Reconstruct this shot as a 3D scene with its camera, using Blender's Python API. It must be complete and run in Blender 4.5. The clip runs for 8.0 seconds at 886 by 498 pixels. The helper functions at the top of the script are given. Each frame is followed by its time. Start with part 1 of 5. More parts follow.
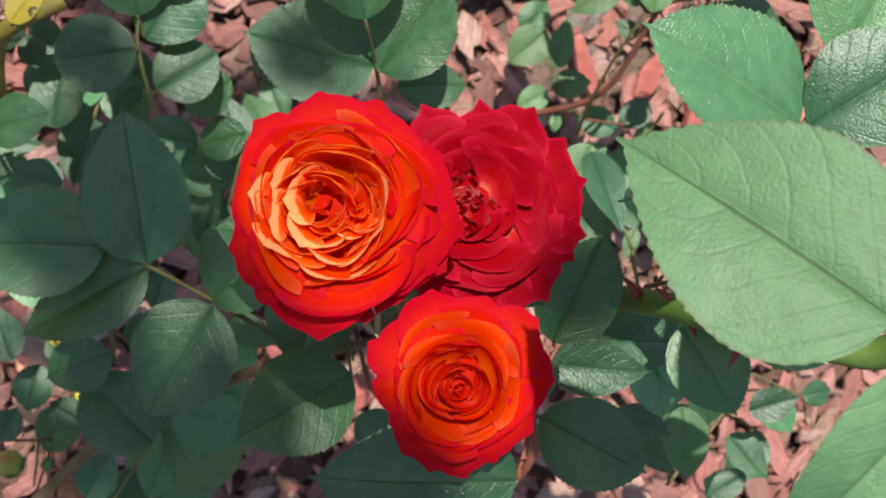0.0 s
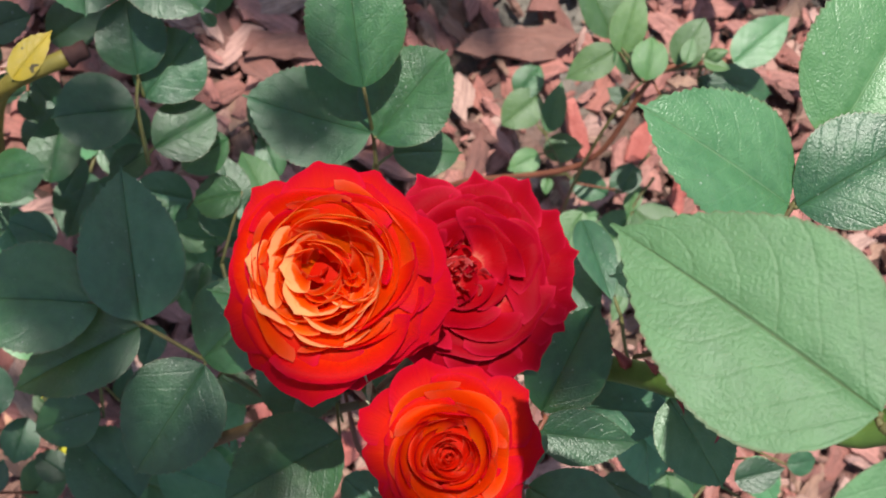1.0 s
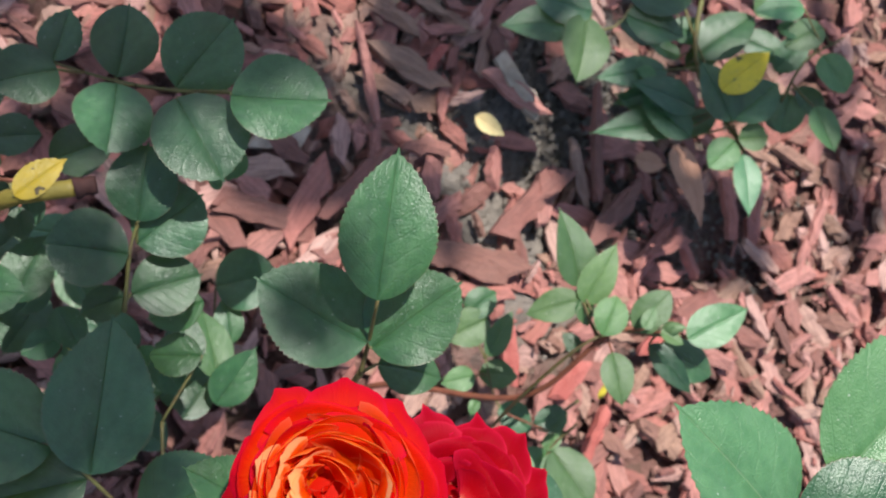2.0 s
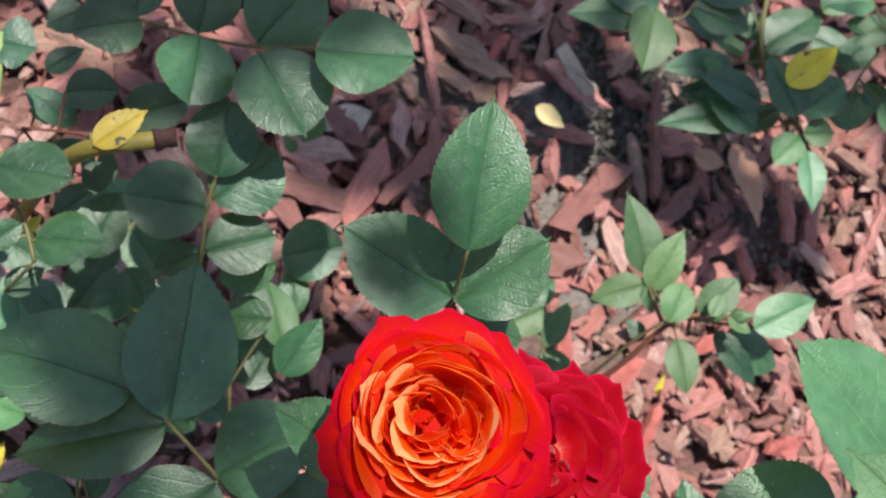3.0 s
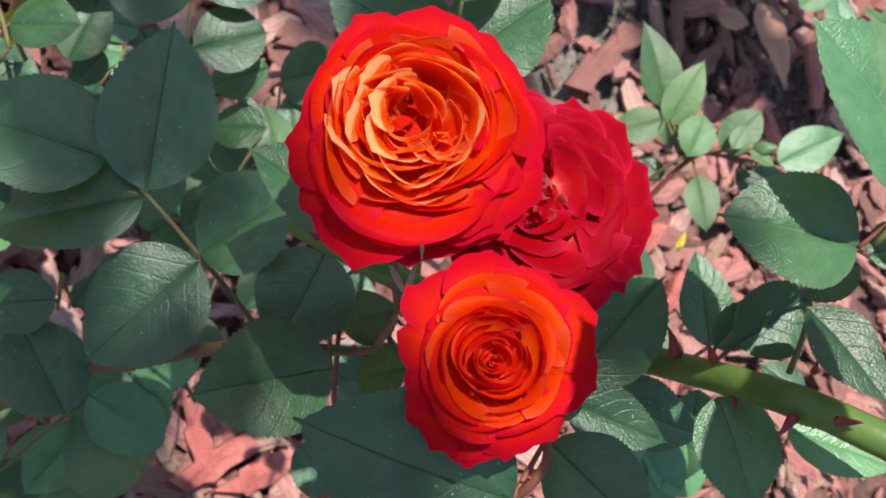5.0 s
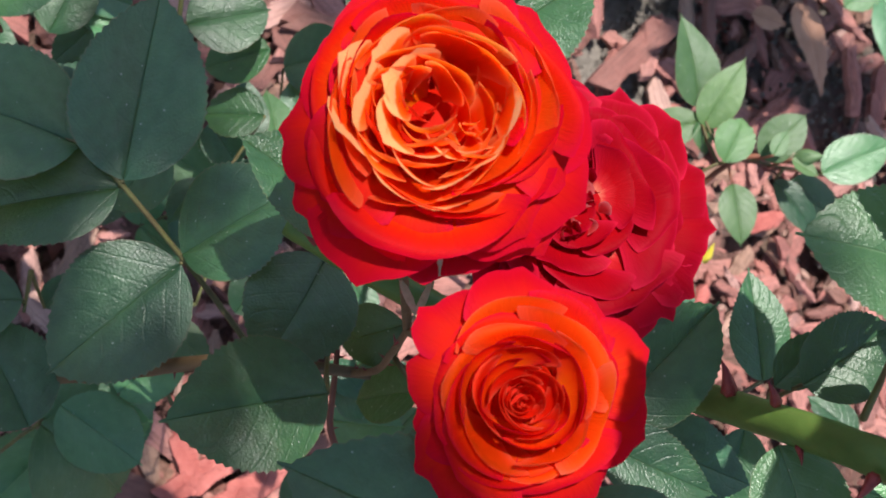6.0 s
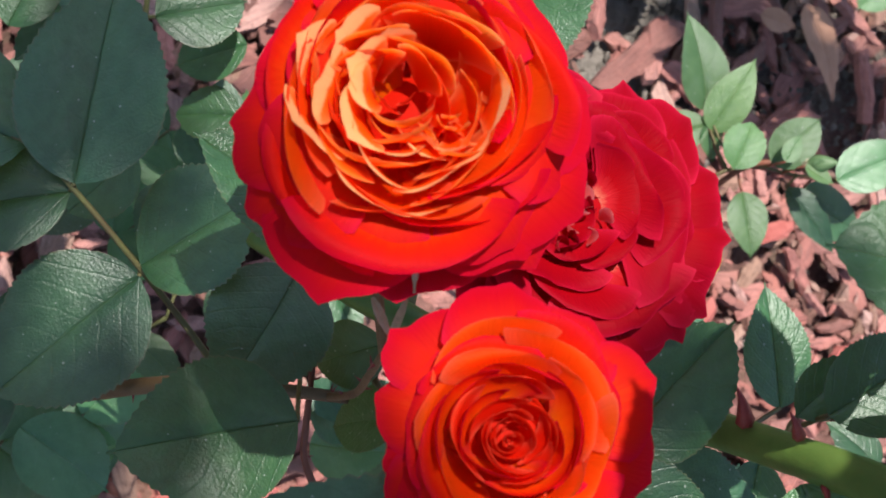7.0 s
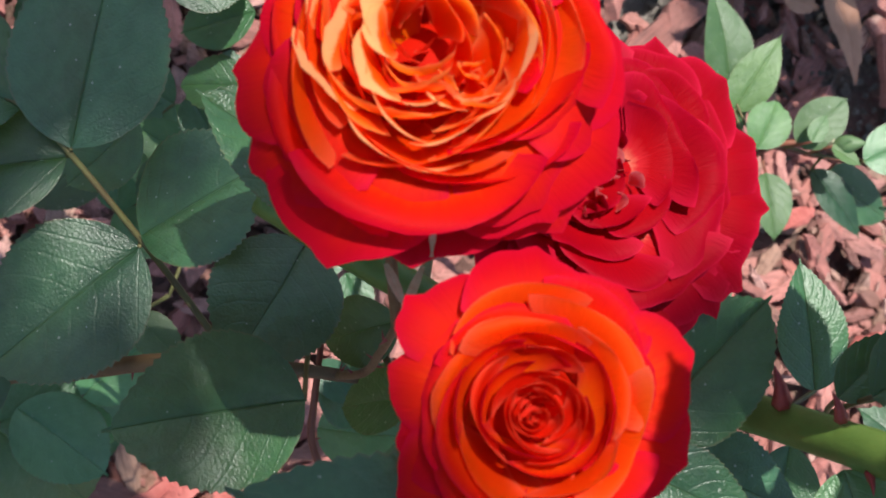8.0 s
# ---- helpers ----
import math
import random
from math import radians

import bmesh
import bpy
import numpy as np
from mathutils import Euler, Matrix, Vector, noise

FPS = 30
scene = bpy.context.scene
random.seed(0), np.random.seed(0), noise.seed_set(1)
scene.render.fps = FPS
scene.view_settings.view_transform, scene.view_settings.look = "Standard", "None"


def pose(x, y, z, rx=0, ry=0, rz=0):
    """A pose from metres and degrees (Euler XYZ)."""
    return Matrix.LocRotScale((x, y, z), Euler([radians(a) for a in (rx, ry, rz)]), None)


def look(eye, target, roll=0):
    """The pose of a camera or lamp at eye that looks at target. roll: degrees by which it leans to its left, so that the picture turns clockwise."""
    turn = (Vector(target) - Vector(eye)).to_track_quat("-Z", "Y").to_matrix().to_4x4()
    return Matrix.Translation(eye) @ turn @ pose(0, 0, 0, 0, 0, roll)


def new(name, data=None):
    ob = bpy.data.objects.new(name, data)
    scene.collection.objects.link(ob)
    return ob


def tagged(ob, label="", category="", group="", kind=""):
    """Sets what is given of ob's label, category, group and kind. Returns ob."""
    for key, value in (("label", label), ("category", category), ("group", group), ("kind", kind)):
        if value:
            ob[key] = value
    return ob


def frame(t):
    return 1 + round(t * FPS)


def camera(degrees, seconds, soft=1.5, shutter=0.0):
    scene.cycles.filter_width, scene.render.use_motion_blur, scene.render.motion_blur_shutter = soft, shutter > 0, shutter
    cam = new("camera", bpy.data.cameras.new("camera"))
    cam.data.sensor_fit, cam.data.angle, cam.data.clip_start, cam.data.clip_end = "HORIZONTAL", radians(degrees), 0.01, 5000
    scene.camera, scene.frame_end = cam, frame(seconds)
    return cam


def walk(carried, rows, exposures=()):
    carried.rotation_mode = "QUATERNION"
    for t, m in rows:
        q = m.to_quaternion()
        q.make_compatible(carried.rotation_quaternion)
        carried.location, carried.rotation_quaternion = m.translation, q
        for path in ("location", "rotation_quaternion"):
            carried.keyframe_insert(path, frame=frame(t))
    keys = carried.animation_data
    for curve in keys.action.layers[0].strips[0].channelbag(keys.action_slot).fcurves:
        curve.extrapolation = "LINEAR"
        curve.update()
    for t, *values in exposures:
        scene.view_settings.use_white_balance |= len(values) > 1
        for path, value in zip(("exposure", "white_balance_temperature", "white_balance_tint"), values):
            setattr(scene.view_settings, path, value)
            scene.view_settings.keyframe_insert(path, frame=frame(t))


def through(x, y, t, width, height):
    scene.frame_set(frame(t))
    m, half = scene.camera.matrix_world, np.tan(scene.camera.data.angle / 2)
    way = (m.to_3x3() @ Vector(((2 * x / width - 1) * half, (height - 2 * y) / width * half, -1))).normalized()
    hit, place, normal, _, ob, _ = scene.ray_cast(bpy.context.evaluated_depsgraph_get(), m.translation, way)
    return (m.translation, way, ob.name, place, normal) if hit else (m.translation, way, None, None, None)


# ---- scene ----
cam = camera(37.65, 8.0, soft=1.8)
cam.data.dof.use_dof, cam.data.dof.focus_distance, cam.data.dof.aperture_fstop = True, 0.36, 36.0
PATH = [
    (0, pose(-0.2539, -0.0435, 0.9671, 2.082, -15.846, -0.563)),
    (0.5, pose(-0.2534, -0.0411, 0.9692, 2.845, -15.88, -0.725)),
    (1, pose(-0.2574, -0.0377, 0.9721, 3.947, -16.469, 0.81)),
    (1.5, pose(-0.2797, -0.027, 0.9778, 6.106, -20.887, 7.834)),
    (1.7, pose(-0.2957, -0.0196, 0.9726, 6.778, -23.346, 12.081)),
    (2.8, pose(-0.3199, -0.054, 0.9412, 7.21, -22.947, 16.613)),
    (3, pose(-0.3213, -0.0581, 0.9394, 7.404, -22.735, 16.737)),
    (3.5, pose(-0.3144, -0.0818, 0.9294, 7.46, -22.146, 16.66)),
    (4, pose(-0.3015, -0.1079, 0.9201, 7.007, -21.589, 16.245)),
    (4.5, pose(-0.2895, -0.1268, 0.9142, 6.504, -20.868, 15.767)),
    (5, pose(-0.2736, -0.1165, 0.9052, 5.642, -21.325, 16.467)),
    (5.2, pose(-0.2765, -0.1113, 0.8926, 5.242, -21.758, 17.172)),
    (6.3, pose(-0.2515, -0.1005, 0.8391, 4.838, -21.156, 18.602)),
    (6.5, pose(-0.2483, -0.0987, 0.8357, 5.045, -21.153, 18.611)),
    (7, pose(-0.242, -0.0922, 0.8122, 5.168, -21.243, 18.727)),
    (7.5, pose(-0.2413, -0.0958, 0.8001, 4.786, -20.932, 18.946)),
    (8, pose(-0.2353, -0.0941, 0.7921, 4.636, -20.871, 19.234)),
]
walk(cam, PATH, [(0, 0.92, 6750, 0), (1.0, 0.92, 6650, 3), (1.7, 0.94, 6550, 6), (3.5, 1.02, 6500, 7), (5.2, 1.06, 6500, 7), (8, 1.10, 6500, 7)])

# ---- light: high sun through an added unseen tree, blue sky ----
world = bpy.data.worlds.new("sky")
scene.world = world
world.use_nodes = True
wn = world.node_tree
sky = wn.nodes.new("ShaderNodeTexSky")
sky.sky_type = "NISHITA"
sky.sun_disc = False
SUN_FROM = Vector((-0.20, 0.30, 1.0)).normalized()
sky.sun_elevation = math.asin(SUN_FROM.z)
sky.sun_rotation = math.atan2(SUN_FROM.x, SUN_FROM.y)
wn.links.new(sky.outputs[0], wn.nodes["Background"].inputs[0])
wn.nodes["Background"].inputs[1].default_value = 0.10
sun = new("sun", bpy.data.lights.new("sun", "SUN"))
sun.data.energy, sun.data.angle, sun.data.color = 4.15, radians(0.6), (1.0, 0.96, 0.90)
sun.matrix_world = look(SUN_FROM * 6, (0, 0, 0))

# ---- materials ----


class Nodes:
    """A short hand for building one node material."""

    def __init__(self, name):
        self.mat = bpy.data.materials.new(name)
        self.mat.use_nodes = True
        self.tree = self.mat.node_tree
        self.bsdf = self.tree.nodes["Principled BSDF"]
        self.out = self.tree.nodes["Material Output"]

    def add(self, kind, **values):
        node = self.tree.nodes.new(kind)
        for key, value in values.items():
            node.inputs[key].default_value = value
        return node

    def link(self, a, b):
        self.tree.links.new(a, b)

    def noise(self, scale, detail=4.0, vec=None, rough=0.6):
        n = self.add("ShaderNodeTexNoise", Scale=scale, Detail=detail, Roughness=rough)
        self.link(vec or self.add("ShaderNodeTexCoord").outputs["Object"], n.inputs["Vector"])
        return n.outputs["Fac"]

    def ramp(self, fac, stops):
        r = self.add("ShaderNodeValToRGB")
        els = r.color_ramp.elements
        while len(els) < len(stops):
            els.new(0.5)
        for e, (at, col) in zip(els, stops):
            e.position, e.color = at, (*col, 1)
        self.link(fac, r.inputs[0])
        return r.outputs[0]

    def mix(self, fac, a, b, how="MIX"):
        m = self.add("ShaderNodeMix")
        m.data_type, m.blend_type = "RGBA", how
        for value, socket in ((fac, m.inputs[0]), (a, m.inputs[6]), (b, m.inputs[7])):
            if isinstance(value, (int, float)):
                socket.default_value = value
            elif isinstance(value, tuple):
                socket.default_value = (*value, 1)
            else:
                self.link(value, socket)
        return m.outputs[2]

    def calc(self, op, a, b=0.0, c=0.0):
        m = self.add("ShaderNodeMath")
        m.operation = op
        for n, value in enumerate((a, b, c)):
            if isinstance(value, (int, float)):
                m.inputs[n].default_value = value
            else:
                self.link(value, m.inputs[n])
        return m.outputs[0]

    def bump(self, height, strength, distance):
        b = self.add("ShaderNodeBump", Strength=strength, Distance=distance)
        self.link(height, b.inputs["Height"])
        self.link(b.outputs[0], self.bsdf.inputs["Normal"])
        return b.outputs[0]

    def thin(self, colour, amount, normal=None):
        """Lets light through a thin sheet."""
        t = self.add("ShaderNodeBsdfTranslucent")
        self.link(colour, t.inputs["Color"])
        if normal:
            self.link(normal, t.inputs["Normal"])
        m = self.add("ShaderNodeMixShader", Fac=amount)
        self.link(self.bsdf.outputs[0], m.inputs[1])
        self.link(t.outputs[0], m.inputs[2])
        self.link(m.outputs[0], self.out.inputs[0])


def leaf_material(name, dark, light, rib, gloss=0.46, spots=None, dusty=0.4):
    n = Nodes(name)
    uv = n.add("ShaderNodeUVMap").outputs[0]
    xyz = n.add("ShaderNodeSeparateXYZ")
    n.link(uv, xyz.inputs[0])
    across = n.calc("ABSOLUTE", n.calc("SUBTRACT", xyz.outputs[0], 0.5))
    along = xyz.outputs[1]
    random_value = n.add("ShaderNodeObjectInfo").outputs["Random"]
    base = n.ramp(n.calc("MULTIPLY_ADD", n.noise(240, 3), 0.35, n.calc("MULTIPLY", n.noise(32, 5), 0.65)), [(0.36, dark), (0.64, light)])
    hsv = n.add("ShaderNodeHueSaturation")
    n.link(base, hsv.inputs["Color"])
    n.link(n.calc("MULTIPLY_ADD", random_value, 0.8, 0.62), hsv.inputs["Value"])
    other = n.calc("FRACT", n.calc("MULTIPLY", random_value, 7.7))
    n.link(n.calc("MULTIPLY_ADD", other, 0.04, 0.472), hsv.inputs["Hue"])
    # side veins run from the midrib forwards to the edge
    lead = n.calc("ADD", n.calc("MULTIPLY", n.calc("POWER", across, 1.35), 0.75), n.calc("MULTIPLY", n.noise(55, 2), 0.10))
    phase = n.calc("ADD", n.calc("MULTIPLY", n.calc("SUBTRACT", along, lead), 6.5), n.calc("MULTIPLY", n.calc("GREATER_THAN", xyz.outputs[0], 0.5), 0.45))
    saw = n.calc("ABSOLUTE", n.calc("SUBTRACT", n.calc("FRACT", phase), 0.5))
    vein = n.calc("SMOOTH_MIN", n.calc("MULTIPLY", saw, 11.0), 1.0, 0.25)
    mid = n.calc("SMOOTH_MIN", n.calc("MULTIPLY", across, 85.0), 1.0, 0.3)
    lines = n.calc("MULTIPLY", n.calc("MULTIPLY_ADD", vein, 0.11, 0.89), mid)
    col = n.mix(n.calc("MULTIPLY", n.calc("SUBTRACT", 1.0, lines), 0.5), hsv.outputs[0], rib)
    speck = n.add("ShaderNodeTexVoronoi", Scale=330.0)
    n.link(n.add("ShaderNodeTexCoord").outputs["Object"], speck.inputs["Vector"])
    few = n.add("ShaderNodeSeparateColor")
    n.link(speck.outputs["Color"], few.inputs[0])
    dust = n.calc("MULTIPLY", n.calc("LESS_THAN", n.calc("ADD", speck.outputs["Distance"], n.calc("MULTIPLY", few.outputs[1], 0.10)), 0.14), n.calc("GREATER_THAN", n.calc("ADD", few.outputs[0], n.noise(28, 2)), 1.12))
    col = n.mix(n.calc("MULTIPLY", dust, dusty), col, (0.46, 0.48, 0.42))
    film = n.ramp(n.noise(85, 6, None, 0.75), [(0.48, (0, 0, 0)), (0.75, (0.13, 0.13, 0.13))])
    col = n.mix(film, col, (0.20, 0.26, 0.20))
    rim = n.calc("MULTIPLY", n.calc("GREATER_THAN", across, 0.487), 0.45)
    col = n.mix(rim, col, (0.10, 0.075, 0.04))
    if spots:
        col = n.mix(n.calc("GREATER_THAN", n.noise(95, 2), 0.64), col, spots)
    n.link(col, n.bsdf.inputs["Base Color"])
    n.link(n.calc("MULTIPLY_ADD", n.noise(60, 3), 0.30, gloss - 0.17), n.bsdf.inputs["Roughness"])
    n.bsdf.inputs["Specular IOR Level"].default_value = 0.6
    press = n.calc("MULTIPLY", n.calc("MULTIPLY_ADD", vein, 0.18, 0.82), mid)
    fine = n.calc("ADD", n.calc("MULTIPLY", n.noise(1100, 2), 0.55), press)
    nor = n.bump(n.calc("ADD", fine, n.calc("MULTIPLY", n.noise(60, 2), 1.3)), 0.55, 0.0010)
    n.thin(n.mix(0.5, col, (0.25, 0.5, 0.06)), 0.22)
    return n.mat


LEAF = leaf_material("leaf_green", (0.012, 0.044, 0.021), (0.034, 0.096, 0.042), (0.045, 0.085, 0.045), 0.40)
# own green of younger leaves; on low leaves it paints in missing light
LEAF_FRESH_LIT = leaf_material("leaf_fresh_lit", (0.046, 0.135, 0.060), (0.092, 0.215, 0.100), (0.22, 0.34, 0.19), 0.37)
LEAF_NEAR = leaf_material("leaf_pale", (0.042, 0.112, 0.045), (0.072, 0.168, 0.075), (0.07, 0.05, 0.03), 0.6, None, 0.0)
LEAF_YOUNG = leaf_material("leaf_young", (0.034, 0.092, 0.028), (0.068, 0.145, 0.050), (0.15, 0.23, 0.10), 0.50)
LEAF_YELLOW = leaf_material("leaf_yellow", (0.40, 0.34, 0.012), (0.56, 0.46, 0.02), (0.35, 0.30, 0.06), 0.5, (0.05, 0.03, 0.01))


def plain(name, a, b, scale, rough=0.6, bump=0.3, dist=0.001):
    n = Nodes(name)
    n.link(n.ramp(n.noise(scale, 6), [(0.3, a), (0.7, b)]), n.bsdf.inputs["Base Color"])
    n.bsdf.inputs["Roughness"].default_value = rough
    n.bsdf.inputs["Specular IOR Level"].default_value = 0.25
    n.bump(n.noise(scale * 6, 4), bump, dist)
    return n.mat


CANE_GREEN = plain("cane_green", (0.05, 0.095, 0.02), (0.095, 0.15, 0.032), 60, 0.42, 0.2)
CANE_BROWN = plain("cane_brown", (0.085, 0.050, 0.026), (0.16, 0.10, 0.05), 60, 0.6, 0.4)
CANE_YELLOW = plain("cane_yellow", (0.13, 0.105, 0.022), (0.22, 0.17, 0.04), 90, 0.5)
STALK = plain("leaf_stalk", (0.085, 0.06, 0.03), (0.12, 0.12, 0.04), 80, 0.5)
STALK_GREEN = plain("stalk_green", (0.15, 0.22, 0.06), (0.22, 0.28, 0.10), 80, 0.5)
STALK_RED = plain("stalk_red", (0.13, 0.045, 0.03), (0.2, 0.07, 0.04), 80, 0.5)
THORN = plain("thorn_red", (0.13, 0.015, 0.02), (0.24, 0.04, 0.035), 150, 0.4)
SEPAL = plain("sepal", (0.16, 0.17, 0.09), (0.4, 0.35, 0.25), 200, 0.6)


def petal_material(name, stops, edge, through=0.58, crisp=14.0, middle=None):
    n = Nodes(name)
    uv = n.add("ShaderNodeUVMap").outputs[0]
    xyz = n.add("ShaderNodeSeparateXYZ")
    n.link(uv, xyz.inputs[0])
    across = n.calc("ABSOLUTE", n.calc("MULTIPLY_ADD", xyz.outputs[0], 2.0, -1.0))
    stretch = n.add("ShaderNodeMapping")
    stretch.inputs["Scale"].default_value = (38, 2.2, 1)
    n.link(uv, stretch.inputs["Vector"])
    streak = n.noise(1.0, 4, stretch.outputs[0])
    rnd = n.add("ShaderNodeObjectInfo").outputs["Random"]
    where = n.calc("ADD", xyz.outputs[1], n.calc("MULTIPLY_ADD", streak, 0.22, -0.11))
    where = n.calc("ADD", where, n.calc("MULTIPLY_ADD", rnd, 0.24, -0.12))
    col = n.ramp(where, stops)
    if middle:
        # sunlight painted as a lighter patch inside the edge, running out to both sides
        shape = n.calc("SUBTRACT", n.calc("ADD", xyz.outputs[1], n.calc("MULTIPLY", streak, 0.10)), n.calc("MULTIPLY", n.calc("POWER", across, 2.0), 0.30))
        col = n.mix(n.ramp(shape, [(0.64, (0, 0, 0)), (0.72, (1, 1, 1))]), col, middle)
    rim = n.calc("ADD", n.calc("POWER", across, 6.0), n.calc("POWER", xyz.outputs[1], crisp))
    col = n.mix(n.calc("MINIMUM", n.calc("MULTIPLY", rim, 0.6), 0.75), col, edge)
    n.link(col, n.bsdf.inputs["Base Color"])
    n.bsdf.inputs["Roughness"].default_value = 0.55
    n.bsdf.inputs["Specular IOR Level"].default_value = 0.06
    nor = n.bump(streak, 0.4, 0.0008)
    n.thin(col, through, nor)
    return n.mat


PETAL_OUTER = petal_material("petal_outer", [(0.0, (0.84, 0.15, 0.004)), (0.38, (0.76, 0.058, 0.003)), (0.66, (0.68, 0.015, 0.003)), (1.0, (0.60, 0.003, 0.010))], (0.58, 0.003, 0.040))
# next three: light bounced between petals is painted as red at the claws
PETAL_MIDDLE = petal_material("petal_middle", [(0.0, (0.80, 0.025, 0.002)), (0.4, (0.85, 0.065, 0.003)), (0.75, (0.87, 0.095, 0.006)), (1.0, (0.86, 0.085, 0.020))], (0.90, 0.17, 0.09), 0.72, 26.0)
PETAL_INNER = petal_material("petal_inner", [(0.0, (0.84, 0.030, 0.002)), (0.4, (0.90, 0.100, 0.003)), (0.75, (0.94, 0.200, 0.010)), (1.0, (0.95, 0.26, 0.04))], (0.96, 0.38, 0.15), 0.74, 22.0)
# this one carries painted sun patches in its colour
PETAL_SUNLIT = petal_material("petal_sunlit", [(0.0, (0.84, 0.03, 0.002)), (0.4, (0.90, 0.100, 0.004)), (0.75, (0.93, 0.170, 0.010)), (1.0, (0.94, 0.22, 0.03))], (0.96, 0.40, 0.15), 0.64, 22.0, (0.97, 0.55, 0.23))
PETAL_CORE = petal_material("petal_core", [(0.0, (0.60, 0.008, 0.003)), (0.6, (0.72, 0.018, 0.004)), (1.0, (0.78, 0.045, 0.014))], (0.88, 0.16, 0.09), 0.58, 26.0)
PETAL_CRIMSON = petal_material("petal_crimson", [(0.0, (0.80, 0.26, 0.17)), (0.14, (0.58, 0.02, 0.03)), (0.30, (0.40, 0.001, 0.006)), (0.7, (0.32, 0.0006, 0.008)), (1.0, (0.34, 0.0006, 0.014))], (0.58, 0.010, 0.050), 0.46, 26.0)
PETAL_EYE = petal_material("petal_eye", [(0.0, (0.70, 0.06, 0.05)), (0.5, (0.74, 0.06, 0.07)), (1.0, (0.80, 0.17, 0.17))], (0.84, 0.28, 0.27), 0.5)


def chip_material():
    n = Nodes("bark_chip")
    rnd = n.add("ShaderNodeObjectInfo").outputs["Random"]
    isl = n.add("ShaderNodeNewGeometry").outputs["Random Per Island"]
    pick = n.calc("FRACT", n.calc("ADD", n.calc("MULTIPLY", rnd, 7.3), n.calc("MULTIPLY", isl, 5.1)))
    col = n.ramp(pick, [(0.0, (0.11, 0.038, 0.030)), (0.22, (0.35, 0.112, 0.092)), (0.45, (0.42, 0.175, 0.150)), (0.62, (0.17, 0.058, 0.046)), (0.78, (0.29, 0.165, 0.115)), (0.9, (0.45, 0.265, 0.23)), (1.0, (0.31, 0.090, 0.074))])
    uv = n.add("ShaderNodeUVMap").outputs[0]
    m = n.add("ShaderNodeMapping")
    m.inputs["Scale"].default_value = (420, 40, 1)
    n.link(uv, m.inputs["Vector"])
    grain = n.noise(1.0, 6, m.outputs[0], 0.7)
    line = n.calc("MINIMUM", n.calc("MULTIPLY", n.calc("MAXIMUM", n.calc("SUBTRACT", grain, 0.46), 0.0), 3.0), 0.6)
    col = n.mix(line, col, (0.06, 0.02, 0.016))
    col = n.mix(n.calc("MULTIPLY", n.noise(70, 4), 0.16), col, (0.5, 0.33, 0.28))
    n.link(col, n.bsdf.inputs["Base Color"])
    n.bsdf.inputs["Roughness"].default_value = 0.8
    n.bump(n.calc("ADD", grain, n.calc("MULTIPLY", n.noise(160, 3), 1.2)), 0.8, 0.003)
    return n.mat


BUD = petal_material("bud", [(0.0, (0.16, 0.24, 0.05)), (0.55, (0.36, 0.34, 0.08)), (1.0, (0.50, 0.16, 0.10))], (0.45, 0.20, 0.12), 0.2)
CHIP = chip_material()
SOIL = plain("soil", (0.12, 0.102, 0.09), (0.26, 0.222, 0.195), 60, 0.95, 1.0, 0.006)
CHIP_RED = plain("red_wood", (0.27, 0.062, 0.052), (0.44, 0.14, 0.12), 70, 0.75, 0.8, 0.003)
CHIP_PALE = plain("weathered_wood", (0.30, 0.22, 0.17), (0.48, 0.38, 0.31), 90, 0.8, 0.8, 0.003)
FADED = plain("faded_leaf", (0.46, 0.34, 0.15), (0.60, 0.47, 0.25), 60, 0.7)
DRY_LEAF = plain("dry_leaf", (0.34, 0.16, 0.10), (0.46, 0.24, 0.16), 60, 0.7)
DEAD = plain("dead_brown", (0.025, 0.010, 0.010), (0.07, 0.028, 0.024), 60, 0.8)
TREE_BARK = plain("tree_bark", (0.08, 0.06, 0.045), (0.16, 0.12, 0.09), 14, 0.9, 0.8, 0.01)


def bed_material():
    """Fine broken mulch over soil; bare soil round one patch."""
    n = Nodes("bed")
    place = n.add("ShaderNodeTexCoord").outputs["Object"]
    cells = n.add("ShaderNodeTexVoronoi", Scale=95.0)
    cells.distance = "MANHATTAN"
    n.link(place, cells.inputs["Vector"])
    split = n.add("ShaderNodeSeparateColor")
    n.link(cells.outputs["Color"], split.inputs[0])
    mulch = n.ramp(split.outputs[0], [(0.0, (0.05, 0.018, 0.014)), (0.4, (0.14, 0.05, 0.04)), (0.7, (0.20, 0.085, 0.07)), (1.0, (0.11, 0.06, 0.04))])
    earth = n.ramp(n.noise(60, 6), [(0.3, (0.12, 0.102, 0.09)), (0.7, (0.26, 0.222, 0.195))])
    away = n.add("ShaderNodeVectorMath")
    away.operation = "DISTANCE"
    n.link(place, away.inputs[0])
    away.inputs[1].default_value = (SOILX, SOILY, 0)
    cover = n.ramp(n.calc("ADD", n.calc("MULTIPLY", away.outputs["Value"], 1.6), n.calc("MULTIPLY", n.noise(7, 4), 0.5)), [(0.42, (0, 0, 0)), (0.62, (0.85, 0.85, 0.85))])
    n.link(n.mix(cover, earth, mulch), n.bsdf.inputs["Base Color"])
    n.bsdf.inputs["Roughness"].default_value = 0.95
    n.bump(n.calc("ADD", n.noise(360, 4), cells.outputs["Distance"]), 0.9, 0.005)
    return n.mat


SOILX, SOILY = (0.115, 0.332)
BED = bed_material()

# ---- builders ----


